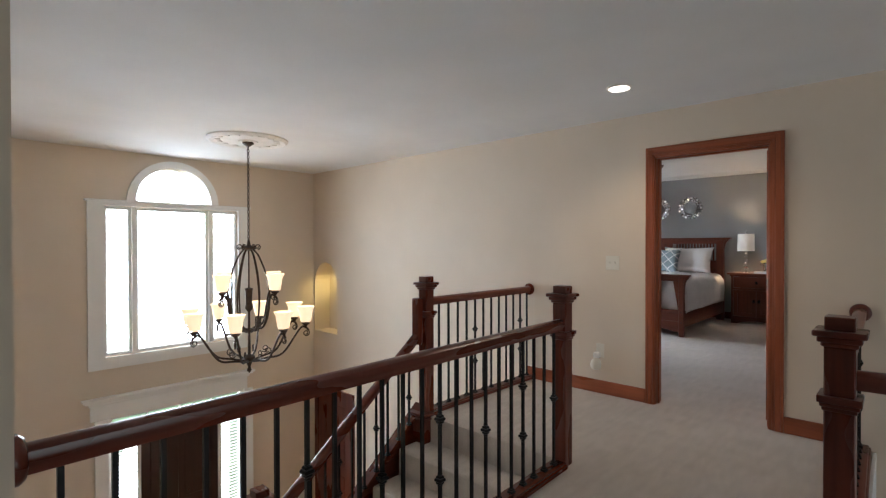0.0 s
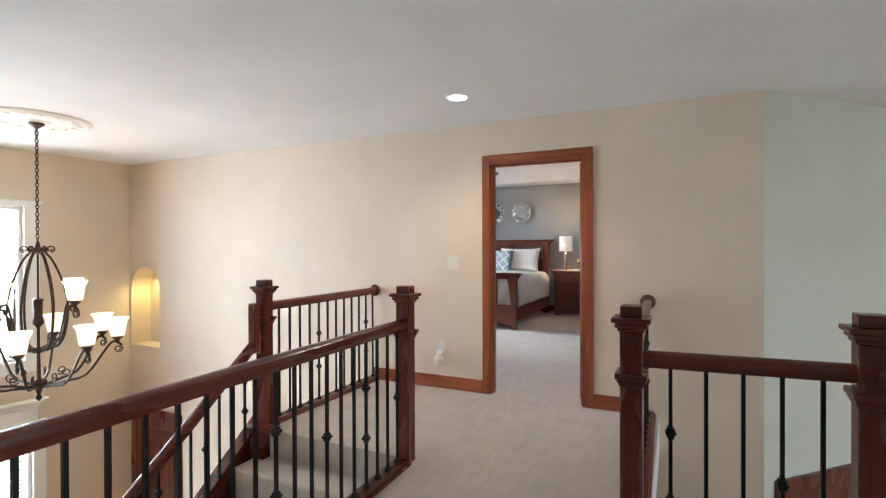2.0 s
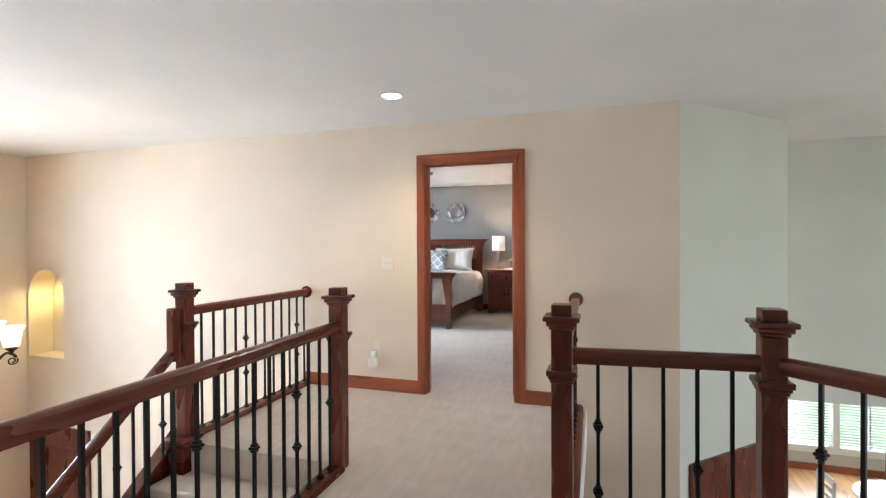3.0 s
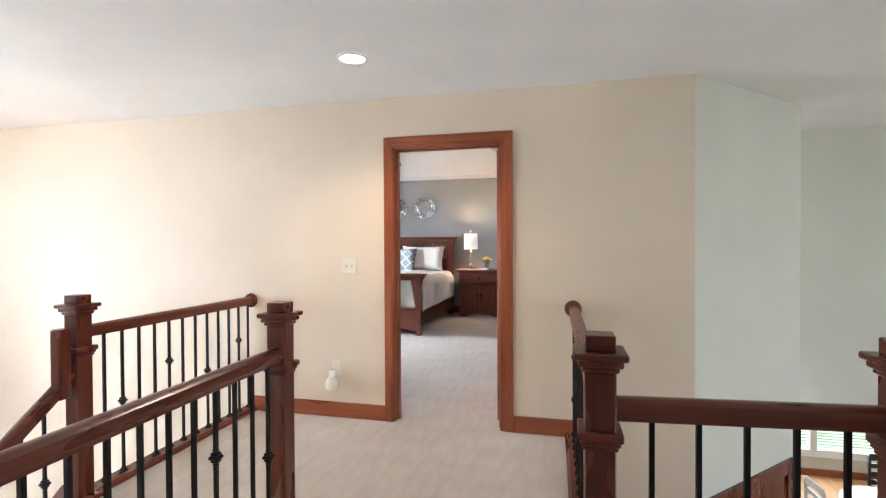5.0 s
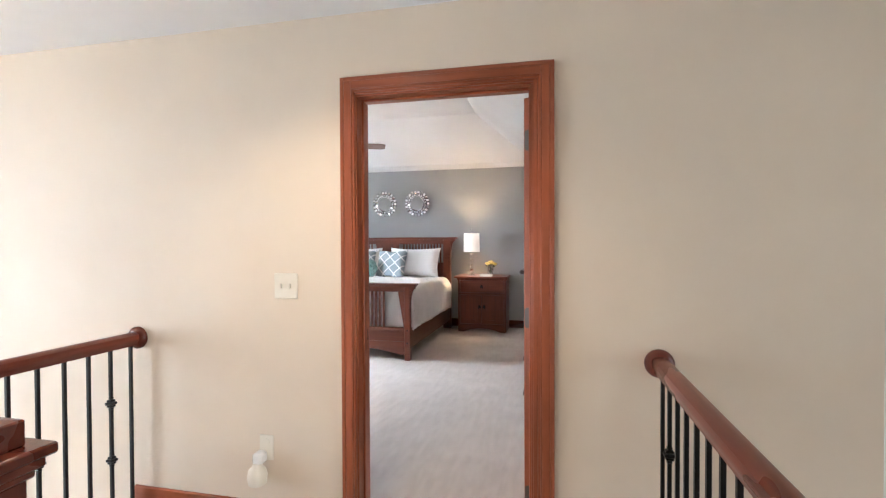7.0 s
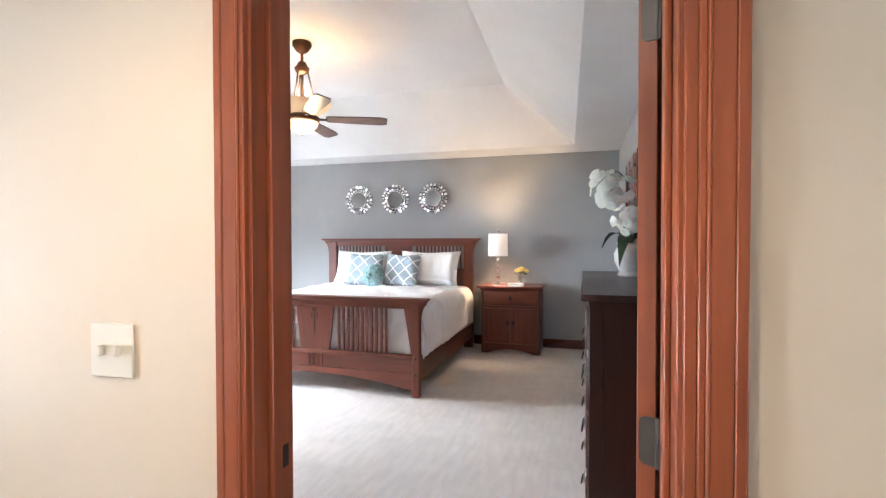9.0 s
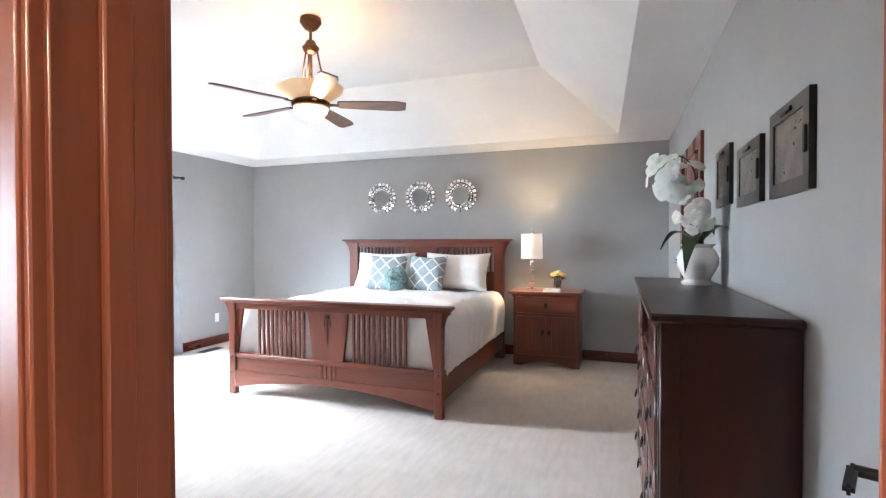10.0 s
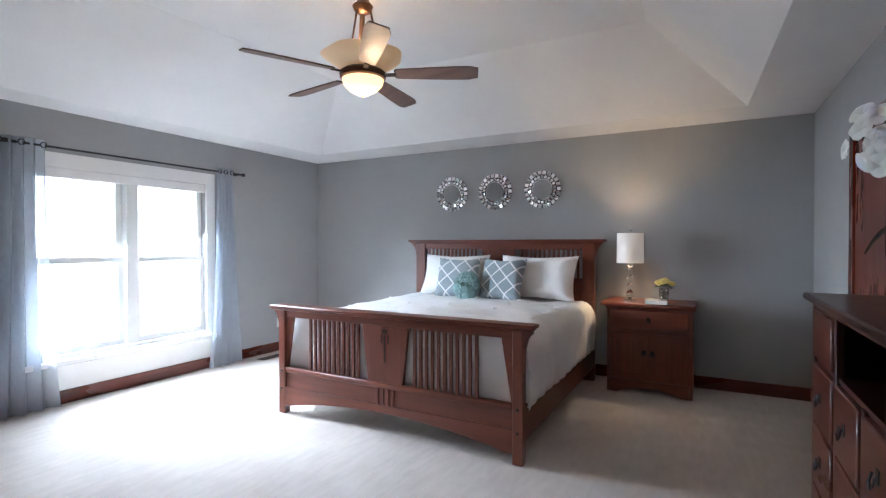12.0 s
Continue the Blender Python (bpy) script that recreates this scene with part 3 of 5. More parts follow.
    for u0 in (1.87, 3.09):
        b = thing("window_blind", (x - 0.045, u0 + 0.125, -0.86), "white horizontal blind in the sidelight", "blind", "sidelight blinds")
        slat = mesh_of("slat", boxes((-0.012, 0.012, -0.115, 0.115, -0.0015, 0.0015)), TRIM_WHITE)
        for k in range(40):
            o = new("slat", slat)
            o.parent = b
            o.matrix_basis = pose(0, 0, -0.02 - 0.042 * k, 0, 25, 0)


build_foyer_window()


def build_bed_window():
    w = tagged(thing("window_2", (0, 0, 0), "white double-hung pair of windows with deep sill", "window"), kind="structure")
    x = BED_W
    def face(u, v, d):
        return Vector((x + d, u, v))
    part("casing", prism(rect(6.64, 8.4, 0.36, 2.14), [rect(6.74, 8.3, 0.42, 2.02)], face, 0.022), TRIM_WHITE, w)
    part("apron", boxes((x, x + 0.02, 6.66, 8.38, 0.12, 0.34), bevel=0.003), TRIM_WHITE, w)
    part("sill", boxes((x - 0.05, x + 0.09, 6.62, 8.42, 0.34, 0.385), bevel=0.008), TRIM_WHITE, w)
    part("mullion", boxes((x - 0.1, x + 0.015, 7.465, 7.575, 0.42, 2.02), bevel=0.006), TRIM_WHITE, w)
    for u0, u1 in ((6.74, 7.465), (7.575, 8.3)):
        for z0, z1, off in ((0.42, 1.24, 0.04), (1.2, 2.02, 0.075)):
            part("sash", prism(rect(u0, u1, z0, z1), [rect(u0 + 0.045, u1 - 0.045, z0 + 0.05, z1 - 0.045)], lambda u, v, d: Vector((x - off - d, u, v)), 0.03), TRIM_WHITE, w)
            p = part("pane", boxes((x - off - 0.017, x - off - 0.013, u0 + 0.045, u1 - 0.045, z0 + 0.05, z1 - 0.045)), PANE, w)
            p.visible_shadow = False
    part("shade_roll", boxes((x - 0.03, x + 0.02, 6.75, 8.29, 1.93, 2.02), bevel=0.01), LINEN, w, "rolled white window shade")


build_bed_window()


def build_nook_windows():
    for i in range(4):
        u0, u1 = 4.1 + 1.05 * i, 5.05 + 1.05 * i
        w = tagged(thing("window_%d" % (i + 3), (0, 0, 0), "white nook window behind thin blinds", "window"), kind="structure")
        part("casing", prism(rect(u0 - 0.05, u1 + 0.05, -2.5, -0.55), [rect(u0, u1, -2.38, -0.62)], lambda u, v, d: Vector((u, 10.96 - d, v)), 0.025), TRIM_WHITE, w)
        p = part("pane", boxes((u0, u1, 11.04, 11.044, -2.38, -0.62)), PANE, w)
        p.visible_shadow = False
        part("sash", boxes((u0, u1, 11.0, 11.04, -1.53, -1.48), ((u0 + u1) / 2 - 0.015, (u0 + u1) / 2 + 0.015, 11.0, 11.04, -2.38, -0.62)), TRIM_WHITE, w)
        slat = mesh_of("slat", boxes((u0 + 0.01, u1 - 0.01, -0.02, 0.02, -0.0015, 0.0015)), TRIM_WHITE)
        for k in range(34):
            o = new("slat", slat)
            o.parent = w
            o.matrix_basis = pose(0, 10.985, -0.66 - 0.05 * k, 8, 0, 0)
    # east window is never in view; added as the opening for the fill light
    w = tagged(thing("window_7", (0, 0, 0), "assumed family room window, out of view", "window"), kind="structure")
    part("frame", prism(rect(0.6, 3.8, -1.4, 2.2), [rect(0.7, 2.17, -1.3, 2.1), rect(2.23, 3.7, -1.3, 2.1)], lambda u, v, d: Vector((8.3 - d, u, v)), 0.03), TRIM_WHITE, w)


build_nook_windows()


# ---- outdoors ----
def build_outside():
    solid("ground", boxes((-400, 400, -400, 400, LOW - 0.5, LOW - 0.25)), GRASS, "green lawn around the house", "ground")
    # self-lit sheets added so the window views read almost white
    solid("backdrop_west", boxes((-22, -21.5, -30, 60, LOW - 0.3, 8)), GLOW_BACKDROP, "plain glowing backdrop standing in for the bright outdoors", "backdrop")
    solid("backdrop_north", boxes((-21, 50, 26, 26.5, LOW - 0.3, 6)), GLOW_BACKDROP, "plain glowing backdrop standing in for the bright outdoors", "backdrop")
    rng = random.Random(4)
    for n in range(3):
        t = thing("tree", (-17 - rng.uniform(0, 2.5), 1.0 + 4.2 * n + rng.uniform(-1, 1), LOW - 0.25), "leafy green garden tree outside", "tree", "garden trees")
        part("trunk", tube([(0, 0, 0), (0.1, 0, 1.5), (0, 0.1, 3.5)], 0.2, 8, taper=0.5), BRONZE, t)
        bm = bmesh.new()
        for k in range(170):
            a, b, r = rng.uniform(0, 6.28), rng.uniform(-1, 1), rng.uniform(0.4, 1) ** 0.5
            c = Vector((2.0 * r * math.cos(a) * math.sqrt(1 - b * b), 2.0 * r * math.sin(a) * math.sqrt(1 - b * b), 3.9 + 1.9 * r * b))
            s = rng.uniform(0.18, 0.4)
            u = Vector((rng.uniform(-1, 1), rng.uniform(-1, 1), rng.uniform(-1, 1))).normalized()
            v = u.orthogonal().normalized()
            bm.faces.new([bm.verts.new(c + s * p) for p in (u, v, -0.8 * u, -0.8 * v)])
        part("crown", bm, FOLIAGE, t, smooth=False)


build_outside()


# ---- railings ----
def newel_post(name_place, height, label, low=0.0):
    p = thing("newel_post", name_place, label, "newel post", "stair newel posts")
    s = 0.042
    part("shaft", boxes((-s, s, -s, s, -low, height - 0.1), bevel=0.004), CHERRY[2], p)
    part("collar", boxes((-s - 0.018, s + 0.018, -s - 0.018, s + 0.018, height - 0.288, height - 0.264), (-s - 0.011, s + 0.011, -s - 0.011, s + 0.011, height - 0.302, height - 0.288), (-s - 0.005, s + 0.005, -s - 0.005, s + 0.005, height - 0.316, height - 0.302), bevel=0.003), CHERRY[0], p)
    bm = boxes((-s - 0.008, s + 0.008, -s - 0.008, s + 0.008, height - 0.1, height - 0.085), (-s - 0.018, s + 0.018, -s - 0.018, s + 0.018, height - 0.085, height - 0.065), (-s - 0.03, s + 0.03, -s - 0.03, s + 0.03, height - 0.065, height - 0.045), bevel=0.004)
    box(bm, -s + 0.001, s - 0.001, -s + 0.001, s - 0.001, height - 0.045, height, 0.003)
    part("cap", bm, CHERRY[0], p)
    return p


def rail_bm(length):
    # moulded handrail section swept along x, top at z = 0
    sec = [(-0.022, -0.062), (0.022, -0.062), (0.024, -0.048), (0.031, -0.04), (0.033, -0.024), (0.03, -0.01), (0.018, -0.001), (0, 0.002), (-0.018, -0.001), (-0.03, -0.01), (-0.033, -0.024), (-0.031, -0.04), (-0.024, -0.048)]
    bm = bmesh.new()
    a = [bm.verts.new((0, y, z)) for y, z in sec]
    b = [bm.verts.new((length, y, z)) for y, z in sec]
    for i in range(len(sec)):
        bm.faces.new((a[i], a[(i + 1) % len(sec)], b[(i + 1) % len(sec)], b[i]))
    bm.faces.new(a[::-1])
    bm.faces.new(b)
    bmesh.ops.recalc_face_normals(bm, faces=bm.faces[:])
    return bm


def baluster_bm(h, knuckles):
    r = 0.0066
    bm = boxes((-r, r, -r, r, 0, h))
    for z in knuckles:
        for dz, w, t in ((-0.026, 0.01, 0.008), (-0.013, 0.0145, 0.011), (0, 0.0195, 0.013), (0.013, 0.0145, 0.011), (0.026, 0.01, 0.008)):
            box(bm, -w, w, -w, w, z + dz - t / 2, z + dz + t / 2, 0.004)
    for w, z0, z1 in ((0.016, 0, 0.012), (0.012, 0.012, 0.022)):
        box(bm, -w, w, -w, w, z0, z1, 0.002)
    return bm


def railing(name, start, end, top, label, first=0.09, step=0.108, phase=0, rosette_end=False, shoe=0.035):
    a, b = Vector((*start, 0)), Vector((*end, 0))
    run = (b - a).length
    ang = math.degrees(math.atan2(b.y - a.y, b.x - a.x))
    t = thing(name, (a.x, a.y, 0), label, "railing", rz=ang)
    hr = part("handrail", rail_bm(run), CHERRY[0], t)
    hr.location.z = top
    part("base_rail", boxes((0, run, -0.055, 0.055, 0.0, shoe - 0.012), (0, run, -0.045, 0.045, shoe - 0.012, shoe), bevel=0.004), CHERRY[0], t)
    h = top - 0.06 - shoe
    kinds = [mesh_of("baluster", baluster_bm(h, k), IRON) for k in ((), (0.5 * h,), (0.34 * h, 0.68 * h))]
    i, x = phase, first
    while x < run - 0.03:
        k = 0 if i % 3 else 1 + (i // 3) % 2
        o = new("baluster", kinds[k])
        o.parent = t
        o.location = (x, 0, shoe)
        i, x = i + 1, x + step
    if rosette_end:
        k = lathe([(0.056, 0), (0.056, 0.012), (0.046, 0.024), (0.03, 0.028)], 24)
        bmesh.ops.transform(k, matrix=pose(run, 0, top - 0.03, 0, -90, 0), verts=k.verts[:])
        part("rosette", k, CHERRY[1], t, "round wooden wall rosette")
    return t


NA, NB, NC, ND = (0.65, 2.995), (-0.555, 3.06), (1.963, 2.515), (2.725, 2.58)
RT = 0.864
for place, txt in ((NA, "square cherry newel post at the stair head"), (NB, "square cherry newel post above the stair"), (NC, "square cherry newel post at the bridge corner"), (ND, "square cherry newel post at the railing bend")):
    newel_post((*place, 0), 1.06, txt, 0.0)
for ob in [o for o in bpy.data.objects if o.name.startswith("newel_post") and abs(o.location.x - NB[0]) < 0.01]:
    part("plinth", boxes((-0.075, 0.075, -0.1, 0.075, -0.3, 0.012), (-0.09, 0.09, -0.115, 0.075, 0.012, 0.03), (-0.085, 0.085, -0.11, 0.075, -0.02, -0.005), bevel=0.004), CHERRY[0], ob, "moulded cherry plinth on the stringer")
railing("landing_railing", (NA[0] + 0.005, NA[1] - 0.04), (NA[0] + 0.045, STUB), RT, "cherry handrail on black iron balusters above the stair", 0.07, 0.108, 0, True)
railing("landing_railing", (NB[0], NB[1] + 0.04), (NB[0] + 0.02, HALL_N), RT + 0.034, "cherry handrail on black iron balusters over the foyer", 0.1, 0.111, 5, True)
railing("landing_railing", (NC[0], NC[1] + 0.04), (NC[0] - 0.033, HALL_N), RT + 0.034, "cherry handrail on black iron balusters beside the doorway", 0.09, 0.11, 0, True)
railing("landing_railing", (NC[0] + 0.04, NC[1]), (ND[0] - 0.04, ND[1]), RT + 0.02, "cherry handrail on black iron balusters over the lower room", 0.1, 0.123, 3)
railing("landing_railing", (ND[0] + 0.03, ND[1] - 0.03), (5.55, -0.19), RT + 0.02, "cherry handrail on black iron balusters turning along the void", 0.12, 0.12, 3)


# ---- staircase ----
def build_stairs():
    rise, run, n = 0.19, 0.245, 6
    y0 = 3.03
    s = tagged(thing("staircase", (0, 0, 0), "carpeted stair with cherry stringers going down", "staircase"), kind="structure")
    for k in range(1, n):
        z = -rise * k
        part("tread", boxes((-0.58, 0.64, y0 - run * k, y0 - run * (k - 1) + 0.02, z - rise - 0.03, z), bevel=0.015), CARPET, s)
    zl = -rise * n
    yl = y0 - run * (n - 1)
    part("landing", boxes((-0.6, 0.66, STUB, yl + 0.0, zl - 0.2, zl), bevel=0.01), CARPET, s)
    for k in range(1, 9):
        z = zl - rise * k
        part("tread", boxes((-0.6 - run * k, -0.6 - run * (k - 1) + 0.02, STUB, 1.62, z - rise - 0.02, z), bevel=0.015), CARPET, s)
    def side(x):
        return lambda u, v, d: Vector((x + d, u, v))
    top = [(y0 + 0.02, 0.03), (y0 + 0.02, -0.4), (yl, zl - 0.25), (yl, zl + 0.2)]
    part("stringer", prism(top, [], side(-0.65), 0.05), CHERRY[1], s)
    part("stringer_cap", prism([(y0 + 0.02, 0.035), (yl, zl + 0.205), (yl, zl + 0.24), (y0 + 0.02, 0.07)], [], side(-0.665), 0.09), CHERRY[1], s)
    part("wall_stringer", prism([(y0, 0.0), (y0, -0.3), (yl, zl - 0.2), (yl, zl + 0.25)], [], side(0.64), 0.02), CHERRY[1], s)
    solid("wall_under_stair", prism([(y0, -0.28), (y0, LOW), (STUB, LOW), (STUB, zl - 0.2), (yl, zl - 0.2)], [], side(0.6), 0.06), CREAM, "cream wall below the stair", "wall")
    solid("wall_stair_flank", prism([(HALL_N, -0.28), (HALL_N, LOW), (yl, LOW), (yl, zl - 0.25), (y0 + 0.02, -0.4)], [], side(-0.64), 0.03), CREAM, "cream wall beneath the landing", "wall")
    # sloped handrail, balusters and the foot newel
    t = thing("stair_railing", (-0.56, 0, 0), "sloped cherry stair handrail with black iron balusters", "railing")
    slope = rise / run
    pts = [Vector((0, y0 + 0.0, 0.70)), Vector((0, yl + 0.06, 0.70 - slope * (y0 - yl - 0.06)))]
    d = pts[1] - pts[0]
    bm = rail_bm(d.length)
    bmesh.ops.transform(bm, matrix=Matrix.Translation(pts[0]) @ d.to_track_quat("X", "Z").to_matrix().to_4x4(), verts=bm.verts[:])
    part("handrail", bm, CHERRY[1], t)
    part("gooseneck", boxes((-0.033, 0.033, y0 - 0.09, y0 - 0.028, 0.55, 0.9), bevel=0.008), CHERRY[2], t)
    for k in range(11):
        y = y0 - 0.13 - 0.105 * k
        zb, zt = 0.05 - slope * (y0 - y), 0.66 - slope * (y0 - y)
        kn = () if k % 3 else ((0.5 * (zt - zb),) if (k // 3) % 2 else (0.34 * (zt - zb), 0.68 * (zt - zb)))
        o = part("baluster", baluster_bm(zt - zb, kn), IRON, t)
        o.location = (-0.02, y, zb)
    newel_post((-0.62, yl - 0.06, zl), 1.02, "square cherry newel post at the stair turn")


build_stairs()


# ---- ceiling fittings ----
def build_downlight():
    d = thing("recessed_downlight", (0.70, 3.675, CEIL), "lit round recessed ceiling downlight", "downlight")
    part("trim_ring", lathe([(0.085, 0), (0.085, -0.006), (0.07, -0.01), (0.068, -0.002)], 32), PLASTER, d)
    part("lens", lathe([(0.067, -0.001), (0.067, -0.004)], 32), LED, d, "glowing white lens")


build_downlight()


def build_chandelier():
    cx, cy = -2.74, 2.69
    m = thing("ceiling_medallion", (cx, cy, CEIL), "round white plaster ceiling medallion", "medallion")
    part("disc", lathe([(0.39, 0), (0.39, -0.012), (0.36, -0.03), (0.315, -0.02), (0.27, -0.012), (0.25, -0.022), (0.2, -0.014), (0.16, -0.024), (0.1, -0.018), (0.09, -0.03), (0.0, -0.03)], 40), PLASTER, m)
    leafm = mesh_of("relief_leaf", lathe([(0.03, 0), (0.03, -0.012), (0.0, -0.016)], 8), PLASTER)
    for k in range(16):
        o = new("relief_leaf", leafm)
        o.parent = m
        o.matrix_basis = pose(0.285 * math.cos(k * math.pi / 8), 0.285 * math.sin(k * math.pi / 8), -0.012)
    c = thing("chandelier", (cx, cy, 0), "two-tier bronze scroll chandelier with lit frosted shades", "chandelier")
    part("canopy", lathe([(0.055, CEIL - 0.03), (0.055, CEIL - 0.045), (0.02, CEIL - 0.07), (0.0, CEIL - 0.075)], 20), BRONZE, c)
    link = mesh_of("chain_link", tube([(0.011 * math.cos(a), 0, 0.02 * math.sin(a)) for a in [i * math.pi / 5 for i in range(11)]], 0.0045, 5), BRONZE, True)
    k, z = 0, 1.36
    while z < CEIL - 0.08:
        o = new("chain_link", link)
        o.parent = c
        o.matrix_basis = pose(0, 0, z, 0, 0, 90 * (k % 2))
        k, z = k + 1, z + 0.031
    part("stem", lathe([(0.004, 0.0), (0.024, 0.025), (0.012, 0.06), (0.03, 0.11), (0.06, 0.15), (0.055, 0.17), (0.015, 0.19), (0.012, 0.4), (0.03, 0.43), (0.012, 0.46), (0.011, 0.62), (0.04, 0.66), (0.03, 0.72), (0.034, 0.84), (0.042, 0.86), (0.008, 0.87), (0.007, 1.24), (0.07, 1.26), (0.075, 1.275), (0.02, 1.30), (0.012, 1.35)], 16), BRONZE, c)
    shade = mesh_of("shade", lathe([(0.034, 0.0), (0.052, 0.004), (0.062, 0.06), (0.07, 0.12), (0.09, 0.16), (0.088, 0.162), (0.065, 0.118), (0.056, 0.06), (0.034, 0.01)], 20, wave=0.03, waves=8), FROSTED, True)
    cup = mesh_of("cup", lathe([(0.006, -0.07), (0.012, -0.05), (0.02, -0.035), (0.04, -0.02), (0.044, -0.012), (0.02, -0.006), (0.03, 0.0)], 14), BRONZE, True)

    def scroll(ctr, r, a0, turns, n=14):
        return [(ctr[0] + r * (1 - 0.65 * i / n) * math.cos(a0 + turns * 2 * math.pi * i / n), ctr[1] + r * (1 - 0.65 * i / n) * math.sin(a0 + turns * 2 * math.pi * i / n)) for i in range(n + 1)]

    def arm(angle, rc, zc, z_root, r_mid, z_mid):
        bm = bmesh.new()
        path = spline([(0.03, 0, z_root), (r_mid * 0.5, 0, (z_root + z_mid) / 2 - 0.01), (r_mid, 0, z_mid), (rc - 0.06, 0, zc - 0.07), (rc, 0, zc - 0.06), (rc + 0.03, 0, zc - 0.09)], 6)
        tube(path, 0.011, 7, bm)
        tube([(x, 0, z) for x, z in scroll((rc + 0.005, zc - 0.115), 0.035, 0.6, -1.4)], 0.006, 6, bm)
        tube([(x, 0, z) for x, z in scroll((r_mid * 0.55, z_mid + 0.03), 0.04, -2.4, 1.3)], 0.006, 6, bm)
        bmesh.ops.rotate(bm, cent=(0, 0, 0), matrix=Matrix.Rotation(angle, 3, "Z"), verts=bm.verts[:])
        ar = part("arm", bm, BRONZE, c)
        p = (rc * math.cos(angle), rc * math.sin(angle), zc)
        for mesh, nm in ((cup, "cup"), (shade, "shade")):
            o = new(nm, mesh)
            o.parent = ar
            o.location = p
        return p

    lamps = []
    for k in range(8):
        lamps.append(arm(k * math.pi / 4 - 0.65, 0.56, 0.505, 0.12, 0.33, 0.19))
    for k in range(4):
        lamps.append(arm(k * math.pi / 2 + 0.346, 0.34, 0.855, 0.44, 0.2, 0.5))
    for k in range(6):
        a = k * math.pi / 3 + 0.05
        bm = tube(spline([(0.045, 0, 1.26), (0.1, 0, 1.18), (0.17, 0, 0.98), (0.2, 0, 0.75), (0.16, 0, 0.5), (0.05, 0, 0.42)], 5), 0.0095, 6)
        tube([(x, 0, z) for x, z in scroll((0.085, 1.285), 0.03, -1.5, 1.3)], 0.006, 6, bm)
        bmesh.ops.rotate(bm, cent=(0, 0, 0), matrix=Matrix.Rotation(a, 3, "Z"), verts=bm.verts[:])
        part("cage_rib", bm, BRONZE, c)
    for k, p in enumerate(lamps):
        point_light("chandelier_bulb", (cx + p[0], cy + p[1], p[2] + 0.1), 0.34, WARM, 0.03)


build_chandelier()


# ---- hall wall fittings ----
def build_wall_plates():
    s = thing("light_switch", (0.305, HALL_N, 1.145), "ivory double light switch plate on cream wall", "light switch")
    part("plate", boxes((-0.06, 0.06, -0.007, 0, -0.06, 0.06), bevel=0.003), PLASTIC, s)
    for x in (-0.023, 0.023):
        part("toggle", boxes((x - 0.005, x + 0.005, -0.02, -0.006, -0.011, 0.011), bevel=0.002), PLASTIC, s)
    o = thing("wall_outlet", (0.195, HALL_N, 0.375), "ivory wall outlet above the baseboard", "outlet")
    part("plate", boxes((-0.037, 0.037, -0.006, 0, -0.06, 0.06), bevel=0.003), PLASTIC, o)
    part("socket", lathe([(0.017, -0.001), (0.017, 0.002)], 14), PLASTIC, o).matrix_basis = pose(0, -0.006, 0.025, 90, 0, 0)
    n = thing("air_freshener", (0.18, HALL_N - 0.007, 0.29), "white plug-in freshener in the outlet", "air freshener")
    bm = lathe([(0.02, -0.075), (0.04, -0.065), (0.046, -0.03), (0.04, 0.0), (0.022, 0.018), (0.02, 0.03)], 20)
    part("bottle", bm, PLASTIC, n).location = (0, -0.05, 0)
    part("plug_body", boxes((-0.025, 0.025, -0.06, 0.0, 0.02, 0.075), bevel=0.01), PORCELAIN, n)
    w = thing("wall_outlet", (BED_W + 0.001, 9.34, 0.36), "white wall outlet on grey wall", "outlet")
    part("plate", boxes((0, 0.006, -0.037, 0.037, -0.06, 0.06), bevel=0.003), TRIM_WHITE, w)
    v = thing("floor_register", (-3.72, 9.0, 0.001), "bronze floor vent in the carpet", "floor vent")
    part("frame", boxes((-0.06, 0.06, -0.16, 0.16, 0, 0.006), bevel=0.002), BRONZE, v)
    for k in range(9):
        part("louver", boxes((-0.045, 0.045, -0.14 + 0.033 * k, -0.125 + 0.033 * k, 0.006, 0.009)), IRON, v)


build_wall_plates()


# ---- bedroom furniture ----
def taper_panel(x0, x1, y0, y1, z0, z1, inset_low):
    # a board whose sides draw in towards the bottom
    bm = boxes((x0, x1, y0, y1, z0, z1), bevel=0.003)
    mid = (x0 + x1) / 2
    for v in bm.verts:
        f = (z1 - v.co.z) / (z1 - z0)
        v.co.x = mid + (v.co.x - mid) * (1 - inset_low * f)
    return bm


def arched_board(x0, x1, y0, y1, z0, z1, rise, n=16):
    pts = [(x0, z1), (x0, z0)]
    a, b = x0 + 0.06, x1 - 0.06
    pts += [(a + (b - a) * i / n, z0 + rise * math.sin(math.pi * i / n) ** 0.8) for i in range(n + 1)]
    pts += [(x1, z0), (x1, z1)]
    return prism(pts, [], lambda u, v, d: Vector((u, y0 + d, v)), y1 - y0)


def corbel(x, side, y0, y1, top, drop, reach):
    pts = [(x, top), (x + side * reach, top)] + [(x + side * reach * (1 - math.sin(t * math.pi / 2 / 8)) , top - 0.02 - (drop - 0.02) * (1 - math.cos(t * math.pi / 2 / 8))) for t in range(9)]
    pts.append((x, top - drop))
    return prism(pts[:-1] if (pts[-1][0] - pts[-2][0]) ** 2 + (pts[-1][1] - pts[-2][1]) ** 2 < 1e-6 else pts, [], lambda u, v, d: Vector((u, y0 + d, v)), y1 - y0)


BX0, BX1, BFY, BHY = -2.16, -0.085, 7.70, 9.84


